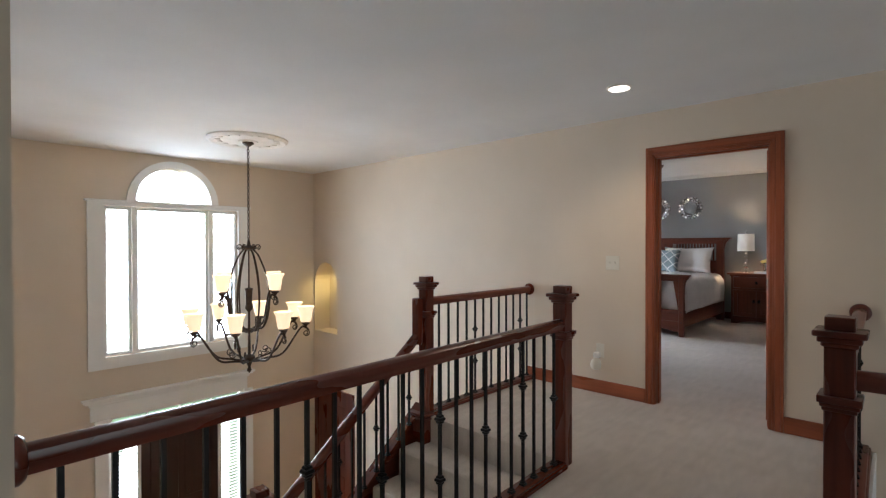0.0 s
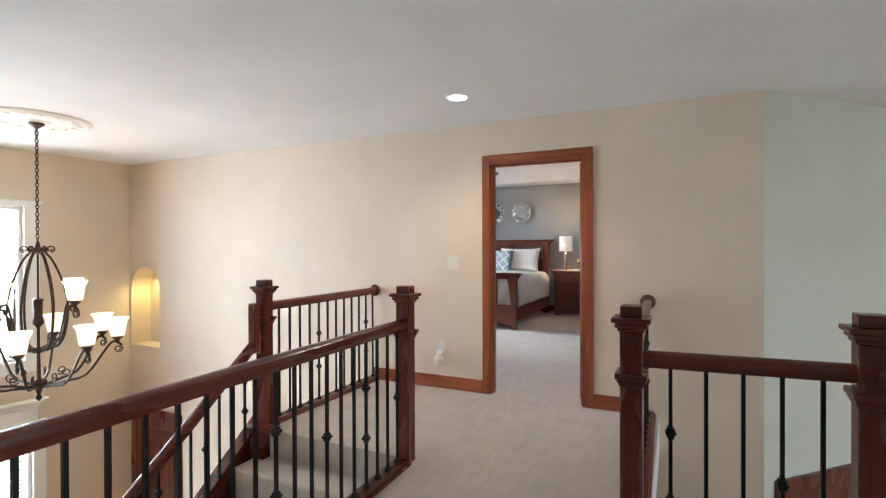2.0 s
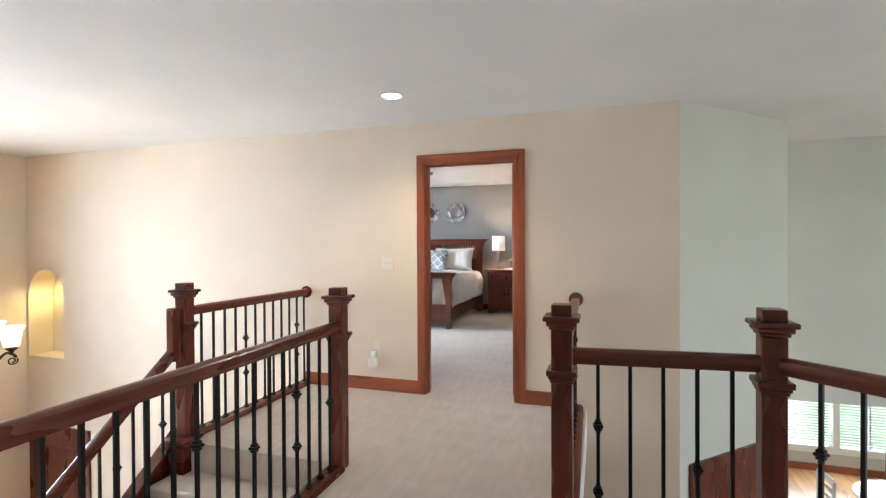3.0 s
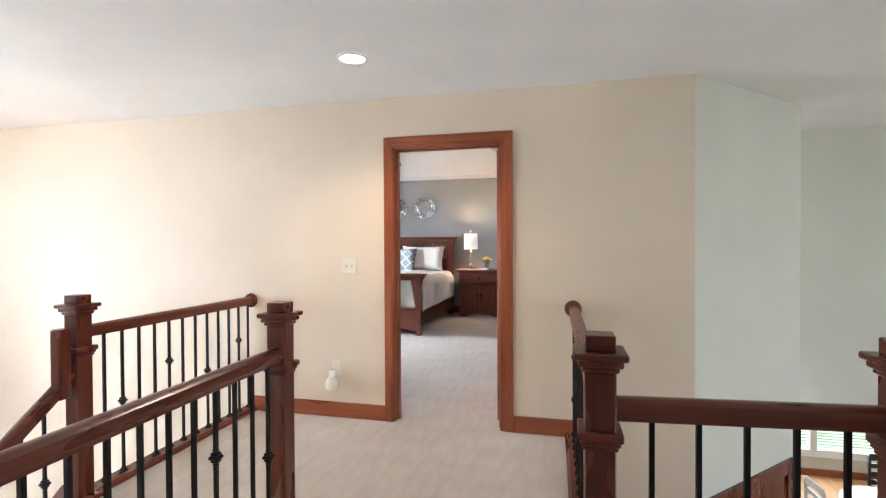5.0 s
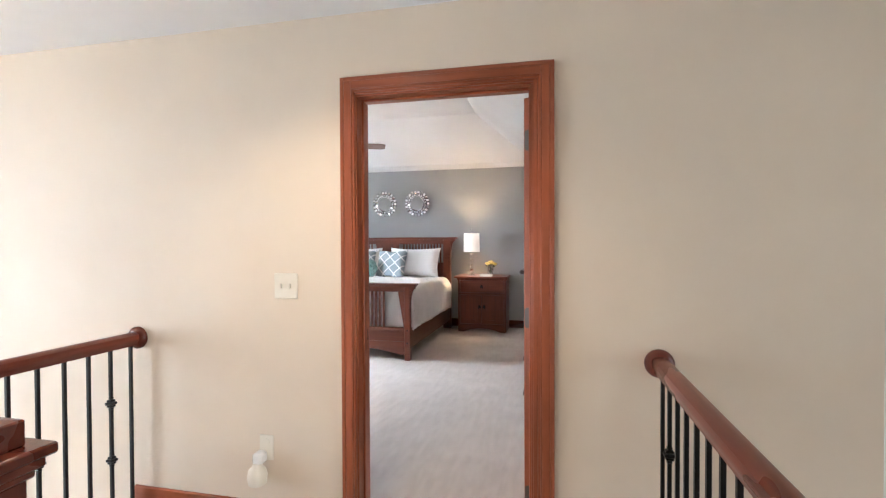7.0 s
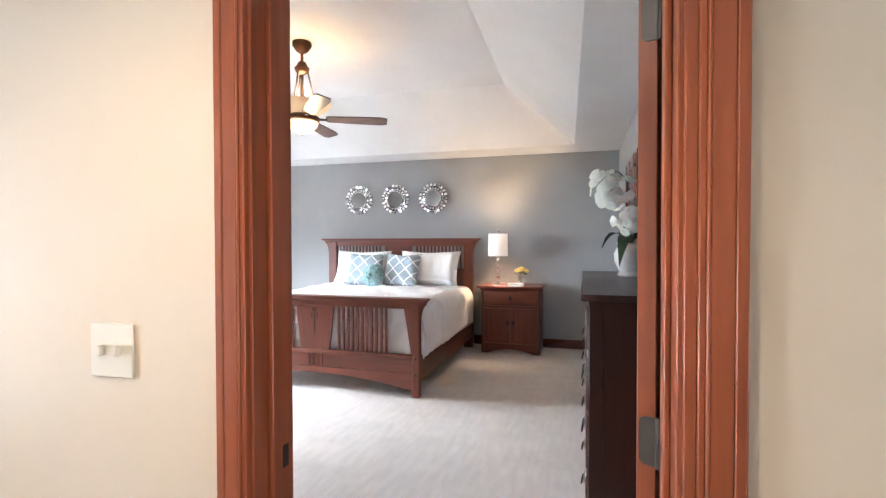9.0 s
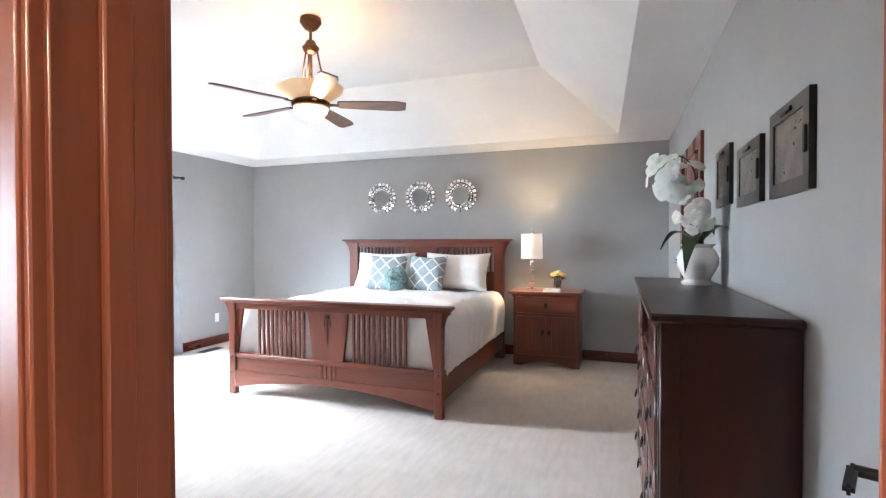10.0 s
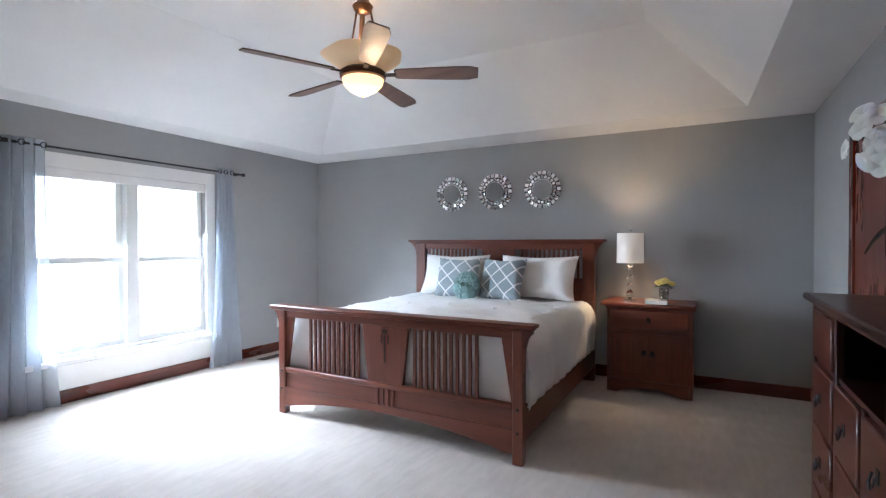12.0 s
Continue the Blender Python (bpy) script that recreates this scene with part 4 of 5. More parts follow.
def flare(s, hw):
    # board beside the post, narrowing towards the mid rail
    pts = [(s * (hw - 0.06), 0.36), (s * (hw - 0.078), 0.36), (s * (hw - 0.15), 0.8), (s * (hw - 0.06), 0.8)]
    return prism(pts, [], lambda u, v, d: Vector((u, -0.012 + d, v)), 0.024)


def build_bed():
    b = thing("bed", ((BX0 + BX1) / 2, BFY, 0), "mission-style cherry bed with slatted footboard", "bed")
    hw = (BX1 - BX0) / 2
    L = BHY - BFY
    fy0, fy1 = -0.03, 0.03
    post = 0.045
    for s in (-1, 1):
        part("foot_post", boxes((s * (hw - 0.07) - 0.0 if s > 0 else -hw, hw if s > 0 else -hw + 0.07, fy0, fy1, 0, 0.835), bevel=0.005), BEDWOOD[2], b)
        for z in (0.2, 0.345):
            peg = lathe([(0.011, 0), (0.011, 0.004), (0.006, 0.009), (0.0, 0.01)], 10)
            part("peg", peg, DRESSER_WOOD[2], b, "dark wooden peg").matrix_basis = pose(s * (hw - 0.035), fy0, z, 90, 0, 0)
        part("corbel", corbel(s * hw, s, fy0 + 0.012, fy1 - 0.012, 0.835, 0.22, 0.055), BEDWOOD[2], b)
        part("flare_panel", flare(s, hw), BEDWOOD[2], b)
    part("foot_cap", boxes((-hw - 0.075, hw + 0.075, -0.06, 0.06, 0.85, 0.875), (-hw - 0.06, hw + 0.06, -0.048, 0.048, 0.835, 0.85), bevel=0.005), BEDWOOD[0], b)
    part("top_rail", boxes((-hw + 0.07, hw - 0.07, -0.018, 0.018, 0.78, 0.835), bevel=0.003), BEDWOOD[0], b)
    part("mid_rail", boxes((-hw + 0.07, hw - 0.07, -0.028, 0.022, 0.335, 0.375), bevel=0.005), BEDWOOD[0], b)
    part("lower_panel", boxes((-hw + 0.07, hw - 0.07, -0.01, 0.012, 0.2, 0.34)), BEDWOOD[0], b)
    part("bottom_rail", arched_board(-hw + 0.07, hw - 0.07, -0.026, 0.02, 0.07, 0.215, 0.09), BEDWOOD[0], b)
    part("centre_panel", taper_panel(-0.2, 0.2, -0.014, 0.014, 0.37, 0.8, 0.25), BEDWOOD[2], b)
    part("inlay", boxes((-0.006, 0.006, -0.017, -0.013, 0.52, 0.72), (-0.035, -0.025, -0.017, -0.013, 0.66, 0.72), (0.025, 0.035, -0.017, -0.013, 0.66, 0.72), (-0.02, 0.02, -0.0165, -0.013, 0.73, 0.76)), DRESSER_WOOD[2], b, "dark inlaid floral motif")
    for k in range(4):
        part("short_slat", boxes((-0.075 + 0.045 * k, -0.053 + 0.045 * k, -0.02, -0.004, 0.215, 0.335), bevel=0.003), BEDWOOD[2], b)
    slat = mesh_of("slat", boxes((-0.011, 0.011, -0.009, 0.009, 0.37, 0.785), bevel=0.002), BEDWOOD[2])
    for s in (-1, 1):
        for k in range(11):
            o = new("slat", slat)
            o.parent = b
            o.location = (s * (0.245 + 0.047 * k), 0, 0)
    # side rails and headboard
    for s in (-1, 1):
        x = s * (hw - 0.03)
        part("side_rail", boxes((x - 0.02, x + 0.02, 0.03, L - 0.03, 0.13, 0.36), (x - 0.026, x + 0.026, 0.03, L - 0.03, 0.345, 0.365), bevel=0.004), BEDWOOD[1], b)
        part("head_post", boxes((hw - 0.12 if s > 0 else -hw - 0.0, hw + 0.0 if s > 0 else -hw + 0.12, L - 0.035, L + 0.035, 0, 1.375), bevel=0.005), BEDWOOD[2], b)
        part("corbel", corbel(s * hw, s, L - 0.02, L + 0.02, 1.375, 0.25, 0.06), BEDWOOD[2], b)
    part("head_cap", boxes((-hw - 0.1, hw + 0.1, L - 0.06, L + 0.07, 1.39, 1.415), (-hw - 0.075, hw + 0.075, L - 0.05, L + 0.05, 1.375, 1.39), bevel=0.005), BEDWOOD[0], b)
    part("head_top_rail", boxes((-hw + 0.12, hw - 0.12, L - 0.02, L + 0.02, 1.31, 1.375), bevel=0.003), BEDWOOD[0], b)
    part("head_panel", boxes((-hw + 0.12, hw - 0.12, L - 0.015, L + 0.02, 0.3, 1.02), bevel=0.003), BEDWOOD[0], b)
    part("head_centre_panel", taper_panel(-0.2, 0.2, L - 0.014, L + 0.014, 1.0, 1.33, 0.2), BEDWOOD[2], b)
    hs = mesh_of("slat", boxes((-0.011, 0.011, -0.009, 0.009, 1.0, 1.315), bevel=0.002), BEDWOOD[2])
    for s in (-1, 1):
        for k in range(13):
            o = new("slat", hs)
            o.parent = b
            o.location = (s * (0.27 + 0.05 * k), L, 0)
    # mattress with comforter
    bm = bmesh.new()
    nx, ny = 56, 64
    W, L0, L1 = hw + 0.012, 0.07, L - 0.05
    grid = []
    for j in range(ny + 1):
        row = []
        for i in range(nx + 1):
            u, v = -1 + 2 * i / nx, j / ny
            s = u * 1.45
            over = max(0, abs(s) - 0.96)
            bend = min(1.0, max(0.0, abs(s) - 0.84) / 0.24) * math.pi / 2
            x = math.copysign(min(abs(s), 0.84) + 0.153 * math.sin(bend), s) * W
            z = 0.80 - 0.14 * (1 - math.cos(bend)) - max(0, abs(s) - 1.08) * 0.86
            edge = min(1, over * 8)
            vv = v
            y = L0 + (L1 - L0) * min(1, vv * 1.16 - 0.16) if vv > 0.14 else L0 - 0.0
            if vv <= 0.14:
                z = min(z, 0.80 - (0.14 - vv) / 0.14 * 0.47)
            p = Vector((x, y, z))
            w = noise.noise(Vector((x * 2.2, y * 2.2, 0.3))) * 0.022 + noise.noise(Vector((x * 7, y * 6, z * 6))) * 0.007
            bulge = 0.025 * (1 - min(1, abs(s))) 
            puff = 0.012 * math.cos(x * 12) * math.cos(y * 12)
            if edge > 0 or vv < 0.14:
                x += math.copysign(0.016 * math.sin(y * 17 + 2 * math.sin(z * 5)) * edge, s)
                y += -0.012 + (0.02 * math.sin(x * 23 + 3 * math.sin(z * 5)) if vv < 0.14 else 0)
            row.append(bm.verts.new((x, y + 0.0, z + w * (1 - 0.5 * edge) + bulge + puff * (1 - edge))))
        grid.append(row)
    for a, c in zip(grid, grid[1:]):
        for i in range(nx):
            bm.faces.new((a[i], a[i + 1], c[i + 1], c[i]))
    bmesh.ops.recalc_face_normals(bm, faces=bm.faces[:])
    tufts = [grid[j][i].co.copy() for j in range(16, 62, 9) for i in range(12, 48, 8)]
    q = thing("comforter", ((BX0 + BX1) / 2, BFY, 0), "rumpled white tufted comforter over the mattress", "comforter")
    ob = part("cover", bm, LINEN, q)
    m = ob.modifiers.new("thick", "SOLIDIFY")
    m.thickness, m.offset = 0.015, -1
    knot = mesh_of("tuft", lathe([(0.014, -0.006), (0.017, 0.002), (0.01, 0.008), (0.0, 0.006)], 8, wave=0.2, waves=4), LINEN)
    for p in tufts:
        o = new("tuft", knot)
        o.parent = q
        o.location = p
    mt = thing("mattress", ((BX0 + BX1) / 2, BFY, 0.2), "white mattress on the bed frame", "mattress")
    part("body", boxes((-hw + 0.06, hw - 0.06, 0.12, L - 0.05, 0, 0.55), bevel=0.05), LINEN, mt)


build_bed()


def cushion(name, place, w, h, t, mat, label, group, tilt=18, rz=0, wrinkle=0.01, seed=0):
    # soft pillow: standing sheet in xz, thickness in y, pinched edges
    bm = bmesh.new()
    n = 18
    sides = []
    for s in (-1, 1):
        g = []
        for j in range(n + 1):
            row = []
            for i in range(n + 1):
                u, v = -1 + 2 * i / n, -1 + 2 * j / n
                k = max(0.0, (1 - u ** 4) * (1 - v ** 4)) ** 0.55
                pinch = 1 - 0.05 * (1 - abs(u)) * abs(v) ** 2 - 0.0
                x = 0.5 * w * u * (1 - 0.07 * (1 - v * v) * u * u)
                z = 0.5 * h * v * (1 - 0.08 * (1 - u * u) * v * v) * pinch
                y = s * 0.5 * t * k + wrinkle * noise.noise(Vector((u * 2.5 + seed, v * 2.5, s * 2.0)))
                row.append(bm.verts.new((x, y, z)))
            g.append(row)
        sides.append(g)
    for g in sides:
        for a, c in zip(g, g[1:]):
            for i in range(n):
                bm.faces.new((a[i], a[i + 1], c[i + 1], c[i]))
    bmesh.ops.remove_doubles(bm, verts=bm.verts[:], dist=0.0008)
    bmesh.ops.recalc_face_normals(bm, faces=bm.faces[:])
    o = new(name, mesh_of(name, bm, mat, True))
    o.matrix_basis = pose(*place, -tilt, 0, rz)
    return tagged(o, label, "pillow", group)


def build_pillows():
    cushion("bed_pillow", (-1.55, 9.62, 1.03), 0.78, 0.47, 0.2, LINEN, "plump white pillow against the headboard", "white pillows", 20, 2, seed=1)
    cushion("bed_pillow", (-0.62, 9.62, 1.03), 0.82, 0.47, 0.2, LINEN, "plump white pillow against the headboard", "white pillows", 20, -3, seed=2)
    cushion("throw_pillow", (-1.42, 9.43, 1.01), 0.48, 0.45, 0.16, TRELLIS, "grey-blue throw pillow with white trellis pattern", "trellis pillows", 22, 4, seed=3)
    cushion("throw_pillow", (-0.92, 9.43, 1.01), 0.48, 0.45, 0.16, TRELLIS, "grey-blue throw pillow with white trellis pattern", "trellis pillows", 22, -5, seed=4)
    p = thing("rosette_pillow", (-1.24, 9.28, 0.935), "teal satin pillow folded like a rose", "pillow")
    p.matrix_basis = pose(-1.24, 9.28, 0.945, -15, 0, 0)
    body = lathe([(0.0, -0.05), (0.1, -0.04), (0.15, 0.0), (0.1, 0.035), (0.0, 0.045)], 24, wave=0.03, waves=7)
    part("cushion", body, TEAL, p).matrix_basis = pose(0, 0, 0, 90, 0, 0)
    for ring, (r, cnt, lift) in enumerate(((0.115, 9, 0.0), (0.075, 7, 0.02), (0.038, 5, 0.035))):
        for k in range(cnt):
            a = 2 * math.pi * (k + 0.5 * ring) / cnt
            bm = lathe([(0.0, -0.006), (0.042 - 0.008 * ring, 0.0), (0.03, 0.012), (0.0, 0.006)], 10)
            bmesh.ops.transform(bm, matrix=pose(0, 0, 0, 90, 0, 0) @ pose(r * math.cos(a), r * math.sin(a), 0.035 + lift, 0, 0, math.degrees(a)) @ pose(0, 0, 0, 0, 40, 0), verts=bm.verts[:])
            part("petal_fold", bm, TEAL, p)


build_pillows()


def pull(parent, x, y, z, rot=0):
    # dark drop pull on a small backplate, facing -y
    bm = boxes((-0.014, 0.014, -0.004, 0, -0.022, 0.022), bevel=0.002)
    tube([(-0.016, -0.01, 0.006), (-0.018, -0.016, -0.02), (0, -0.018, -0.036), (0.018, -0.016, -0.02), (0.016, -0.01, 0.006)], 0.004, 6, bm)
    o = part("pull", bm, IRON, parent, "dark metal drop pull")
    o.matrix_basis = pose(x, y, z, 0, 0, rot)
    return o


def build_nightstand():
    w, d, h = 0.70, 0.46, 0.83
    n = thing("nightstand", (0.435, 9.58, 0), "cherry mission nightstand with drawer and two doors", "nightstand")
    part("top", boxes((-0.41, 0.385, -0.07, d, h - 0.028, h), bevel=0.006), BEDWOOD[0], n)
    for s in (-1, 1):
        part("side", boxes((s * 0.345 - 0.014, s * 0.345 + 0.014, 0, d - 0.02, 0.0, h - 0.028), bevel=0.003), BEDWOOD[2], n)
        bm = corbel(s * 0.345, s, 0.0, 0.02, h - 0.028, 0.12, 0.035)
        part("corbel", bm, BEDWOOD[2], n)
    part("back", boxes((-0.33, 0.33, d - 0.03, d - 0.02, 0.06, h - 0.03)), BEDWOOD[2], n)
    part("apron", arched_board(-0.33, 0.33, 0.002, 0.02, 0.0, 0.1, 0.055), BEDWOOD[0], n)
    for z0, z1 in ((h - 0.06, h - 0.028), (0.555, 0.585), (0.1, 0.12)):
        part("face_rail", boxes((-0.33, 0.33, 0.004, 0.02, z0, z1)), BEDWOOD[0], n)
    dr = part("drawer", boxes((-0.325, 0.325, -0.004, 0.016, 0.59, h - 0.065), bevel=0.004), BEDWOOD[0], n)
    pull(dr, 0, -0.004, 0.68)
    for s in (-1, 1):
        x0, x1 = sorted((s * 0.004, s * 0.325))
        dd = part("door", boxes((x0, x1, 0.004, 0.016, 0.125, 0.55), (x0, x0 + 0.06, -0.004, 0.01, 0.125, 0.55), (x1 - 0.06, x1, -0.004, 0.01, 0.125, 0.55), (x0, x1, -0.0035, 0.01, 0.125, 0.18), (x0, x1, -0.0035, 0.01, 0.495, 0.55), bevel=0.002), BEDWOOD[2], n)
        pull(dd, s * 0.035, -0.004, 0.38)


build_nightstand()


def build_table_lamp():
    x, y, z = 0.26, 9.72, 0.83
    l = thing("table_lamp", (x, y, z), "crystal ball table lamp with lit white drum shade", "table lamp")
    part("base", lathe([(0.06, 0), (0.06, 0.014), (0.02, 0.022), (0.014, 0.03)], 24), CHROME, l)
    zz = 0.03
    for r in (0.036, 0.032, 0.036, 0.03, 0.026):
        part("crystal_ball", lathe([(0.008, zz)] + [(r * math.sin(math.pi * k / 10), zz + r - r * math.cos(math.pi * k / 10)) for k in range(1, 10)] + [(0.008, zz + 2 * r)], 16), CRYSTAL, l, "clear crystal ball")
        zz += 2 * r + 0.004
        part("spacer", lathe([(0.013, zz - 0.005), (0.013, zz + 0.001)], 12), CHROME, l)
    part("neck", lathe([(0.007, zz), (0.007, 0.64), (0.011, 0.645), (0.004, 0.67)], 10), CHROME, l)
    bm = lathe([(0.122, 0.36), (0.118, 0.64)], 32)
    bmesh.ops.delete(bm, geom=[f for f in bm.faces if len(f.verts) > 4], context="FACES")
    s = part("shade", bm, SHADE_WHITE, l, "white fabric drum shade, lit")
    m = s.modifiers.new("thick", "SOLIDIFY")
    m.thickness = 0.003
    part("bulb", lathe([(0.012, 0.37), (0.026, 0.39), (0.026, 0.41), (0.01, 0.43)], 14), FROSTED, l, "glowing bulb")
    part("finial", lathe([(0.004, 0.655), (0.016, 0.67), (0.02, 0.683), (0.014, 0.697), (0.0, 0.702)], 14), CRYSTAL, l, "clear crystal finial")
    point_light("table_lamp_bulb", (x, y, z + 0.51), 9, WARM, 0.04)


build_table_lamp()


def blossom(bm, c, facing, size, petals=5, rng=random):
    f = Vector(facing).normalized()
    u = f.orthogonal().normalized()
    v = f.cross(u)
    a0 = rng.uniform(0, 6.28)
    for k in range(petals):
        a = a0 + 2 * math.pi * k / petals
        d = u * math.cos(a) + v * math.sin(a)
        s = v * math.cos(a) - u * math.sin(a)
        rows = []
        for t, w, lift in ((0.05, 0.12, 0.0), (0.4, 0.48, 0.14), (0.75, 0.5, 0.2), (1.0, 0.2, 0.1)):
            p = Vector(c) + d * size * t + f * size * lift
            rows.append([bm.verts.new(p - s * size * w), bm.verts.new(p + f * size * 0.08), bm.verts.new(p + s * size * w)])
        for a_, b_ in zip(rows, rows[1:]):
            for i in range(2):
                bm.faces.new((a_[i], a_[i + 1], b_[i + 1], b_[i]))


def build_nightstand_flowers():
    bk = thing("book", (0.5, 9.6, 0.83), "small white book lying on the nightstand", "book")
    part("cover", boxes((-0.09, 0.09, -0.065, 0.065, 0, 0.004), (-0.09, 0.09, -0.065, 0.065, 0.03, 0.034), (-0.09, -0.086, -0.065, 0.065, 0, 0.034)), PORCELAIN, bk)
    part("pages", boxes((-0.086, 0.086, -0.062, 0.062, 0.004, 0.03)), LINEN, bk)
    v = thing("flower_vase", (0.56, 9.62, 0.864), "small glass vase of yellow roses", "vase")
    part("glass", lathe([(0.03, 0), (0.035, 0.01), (0.04, 0.05), (0.038, 0.09), (0.042, 0.1), (0.036, 0.09), (0.034, 0.02), (0.0, 0.012)], 20), CRYSTAL, v)
    rng = random.Random(7)
    for k in range(9):
        a, r = k * 2.4, 0.013 * math.sqrt(k) + 0.006
        c = (r * math.cos(a) * 1.6, r * math.sin(a) * 1.6, 0.185 - 0.9 * r)
        part("stem", tube([(0.3 * c[0], 0.3 * c[1], 0.015), (0.5 * c[0], 0.5 * c[1], 0.09), c], 0.0022, 5), LEAF, v)
        bm = bmesh.new()
        for ring, s in enumerate((0.032, 0.027, 0.02)):
            blossom(bm, (c[0], c[1], c[2] + 0.006 * ring), (c[0] * 6, c[1] * 6, 1), s, 6, rng)
        lathe([(0.0, -0.02), (0.022, -0.014), (0.028, 0.004), (0.018, 0.02), (0.0, 0.024)], 10, c, bm, 0.08, 3)
        part("rose", bm, YELLOW, v, "yellow rose")
    for k in range(7):
        a = k * 0.9 + 0.3
        bm = bmesh.new()
        blossom(bm, (0.05 * math.cos(a), 0.05 * math.sin(a), 0.115 + 0.012 * (k % 3)), (0.3 * math.cos(a), 0.3 * math.sin(a), 1), 0.042, 3, rng)
        part("leaf", bm, LEAF, v, "dark green rose leaf")


build_nightstand_flowers()


def build_mirrors():
    tile = mesh_of("mirror_tile", lathe([(0.0315, 0), (0.0315, 0.004), (0.026, 0.008), (0.0, 0.0085)], 4), MIRROR)
    small = mesh_of("mirror_tile", lathe([(0.0235, 0), (0.0235, 0.004), (0.019, 0.007), (0.0, 0.0075)], 4), MIRROR)
    first = None
    for x in (-1.8, -1.245, -0.69):
        if first is None:
            first = thing("wall_mirror", (x, BED_N - 0.018, 1.965), "round mirror ringed with small mirrored tiles", "mirror", "mirrors over the bed")
            first.matrix_basis = pose(x, BED_N - 0.018, 1.965, 2.5)
            part("backing", lathe([(0.205, 0), (0.205, 0.01), (0.0, 0.01)], 40), BLACK, first).matrix_basis = pose(0, 0, 0, 90, 0, 0)
            part("centre_glass", lathe([(0.117, 0.011), (0.117, 0.016), (0.11, 0.02), (0.0, 0.02)], 40), MIRROR, first, "round mirror glass", smooth=False).matrix_basis = pose(0, 0, 0, 90, 0, 0)
            rng = random.Random(3)
            for r, n, me in ((0.183, 22, tile), (0.139, 22, small)):
                for k in range(n):
                    a = 2 * math.pi * (k + (0.5 if me is small else 0)) / n
                    o = new("mirror_tile", me)
                    o.parent = first
                    o.matrix_basis = pose(0, 0, 0, 90, 0, 0) @ pose(r * math.cos(a), r * math.sin(a), 0.012, rng.uniform(-14, 14), rng.uniform(-14, 14), math.degrees(a) + 45)
        else:
            copy_thing(first, pose(x, BED_N - 0.018, 1.965, 2.5))


build_mirrors()


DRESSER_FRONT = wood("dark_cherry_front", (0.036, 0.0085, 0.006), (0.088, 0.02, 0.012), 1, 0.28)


def build_dresser():
    x0, x1, y0, y1, h = 1.318, BED_E - 0.005, 5.85, 7.52, 1.15
    d = thing("dresser", (x0, y0, 0), "tall dark cherry dresser against the wall", "dresser")
    W, L = x1 - x0, y1 - y0
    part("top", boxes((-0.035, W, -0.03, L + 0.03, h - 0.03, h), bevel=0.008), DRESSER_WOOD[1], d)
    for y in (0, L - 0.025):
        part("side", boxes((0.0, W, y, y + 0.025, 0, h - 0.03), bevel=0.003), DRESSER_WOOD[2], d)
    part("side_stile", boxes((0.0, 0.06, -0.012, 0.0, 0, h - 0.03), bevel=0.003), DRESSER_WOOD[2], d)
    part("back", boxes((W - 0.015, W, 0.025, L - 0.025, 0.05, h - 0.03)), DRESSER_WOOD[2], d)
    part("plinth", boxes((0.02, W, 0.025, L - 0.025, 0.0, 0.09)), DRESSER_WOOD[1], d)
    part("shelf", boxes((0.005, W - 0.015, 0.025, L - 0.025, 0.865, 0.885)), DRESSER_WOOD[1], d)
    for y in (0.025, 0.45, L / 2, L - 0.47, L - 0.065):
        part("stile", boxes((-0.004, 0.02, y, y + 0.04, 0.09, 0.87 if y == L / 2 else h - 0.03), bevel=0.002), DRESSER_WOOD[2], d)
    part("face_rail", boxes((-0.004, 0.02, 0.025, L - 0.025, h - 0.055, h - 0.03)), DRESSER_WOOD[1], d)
    rows = ((0.1, 0.34), (0.355, 0.6), (0.615, 0.86))
    cols = ((0.07, 0.445), (0.495, L / 2 - 0.005), (L / 2 + 0.045, L - 0.475), (L - 0.425, L - 0.07))
    for z0, z1 in rows:
        for ya, yb in cols:
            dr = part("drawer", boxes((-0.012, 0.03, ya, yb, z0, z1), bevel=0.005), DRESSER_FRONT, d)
            for t in ((0.25, 0.75) if yb - ya > 0.5 else (0.5,)):
                pull(dr, -0.012, ya + t * (yb - ya), (z0 + z1) / 2 + 0.01, -90)
    for ya, yb in (cols[0], cols[3]):
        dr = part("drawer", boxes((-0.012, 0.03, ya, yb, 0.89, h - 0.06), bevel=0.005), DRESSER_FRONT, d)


build_dresser()


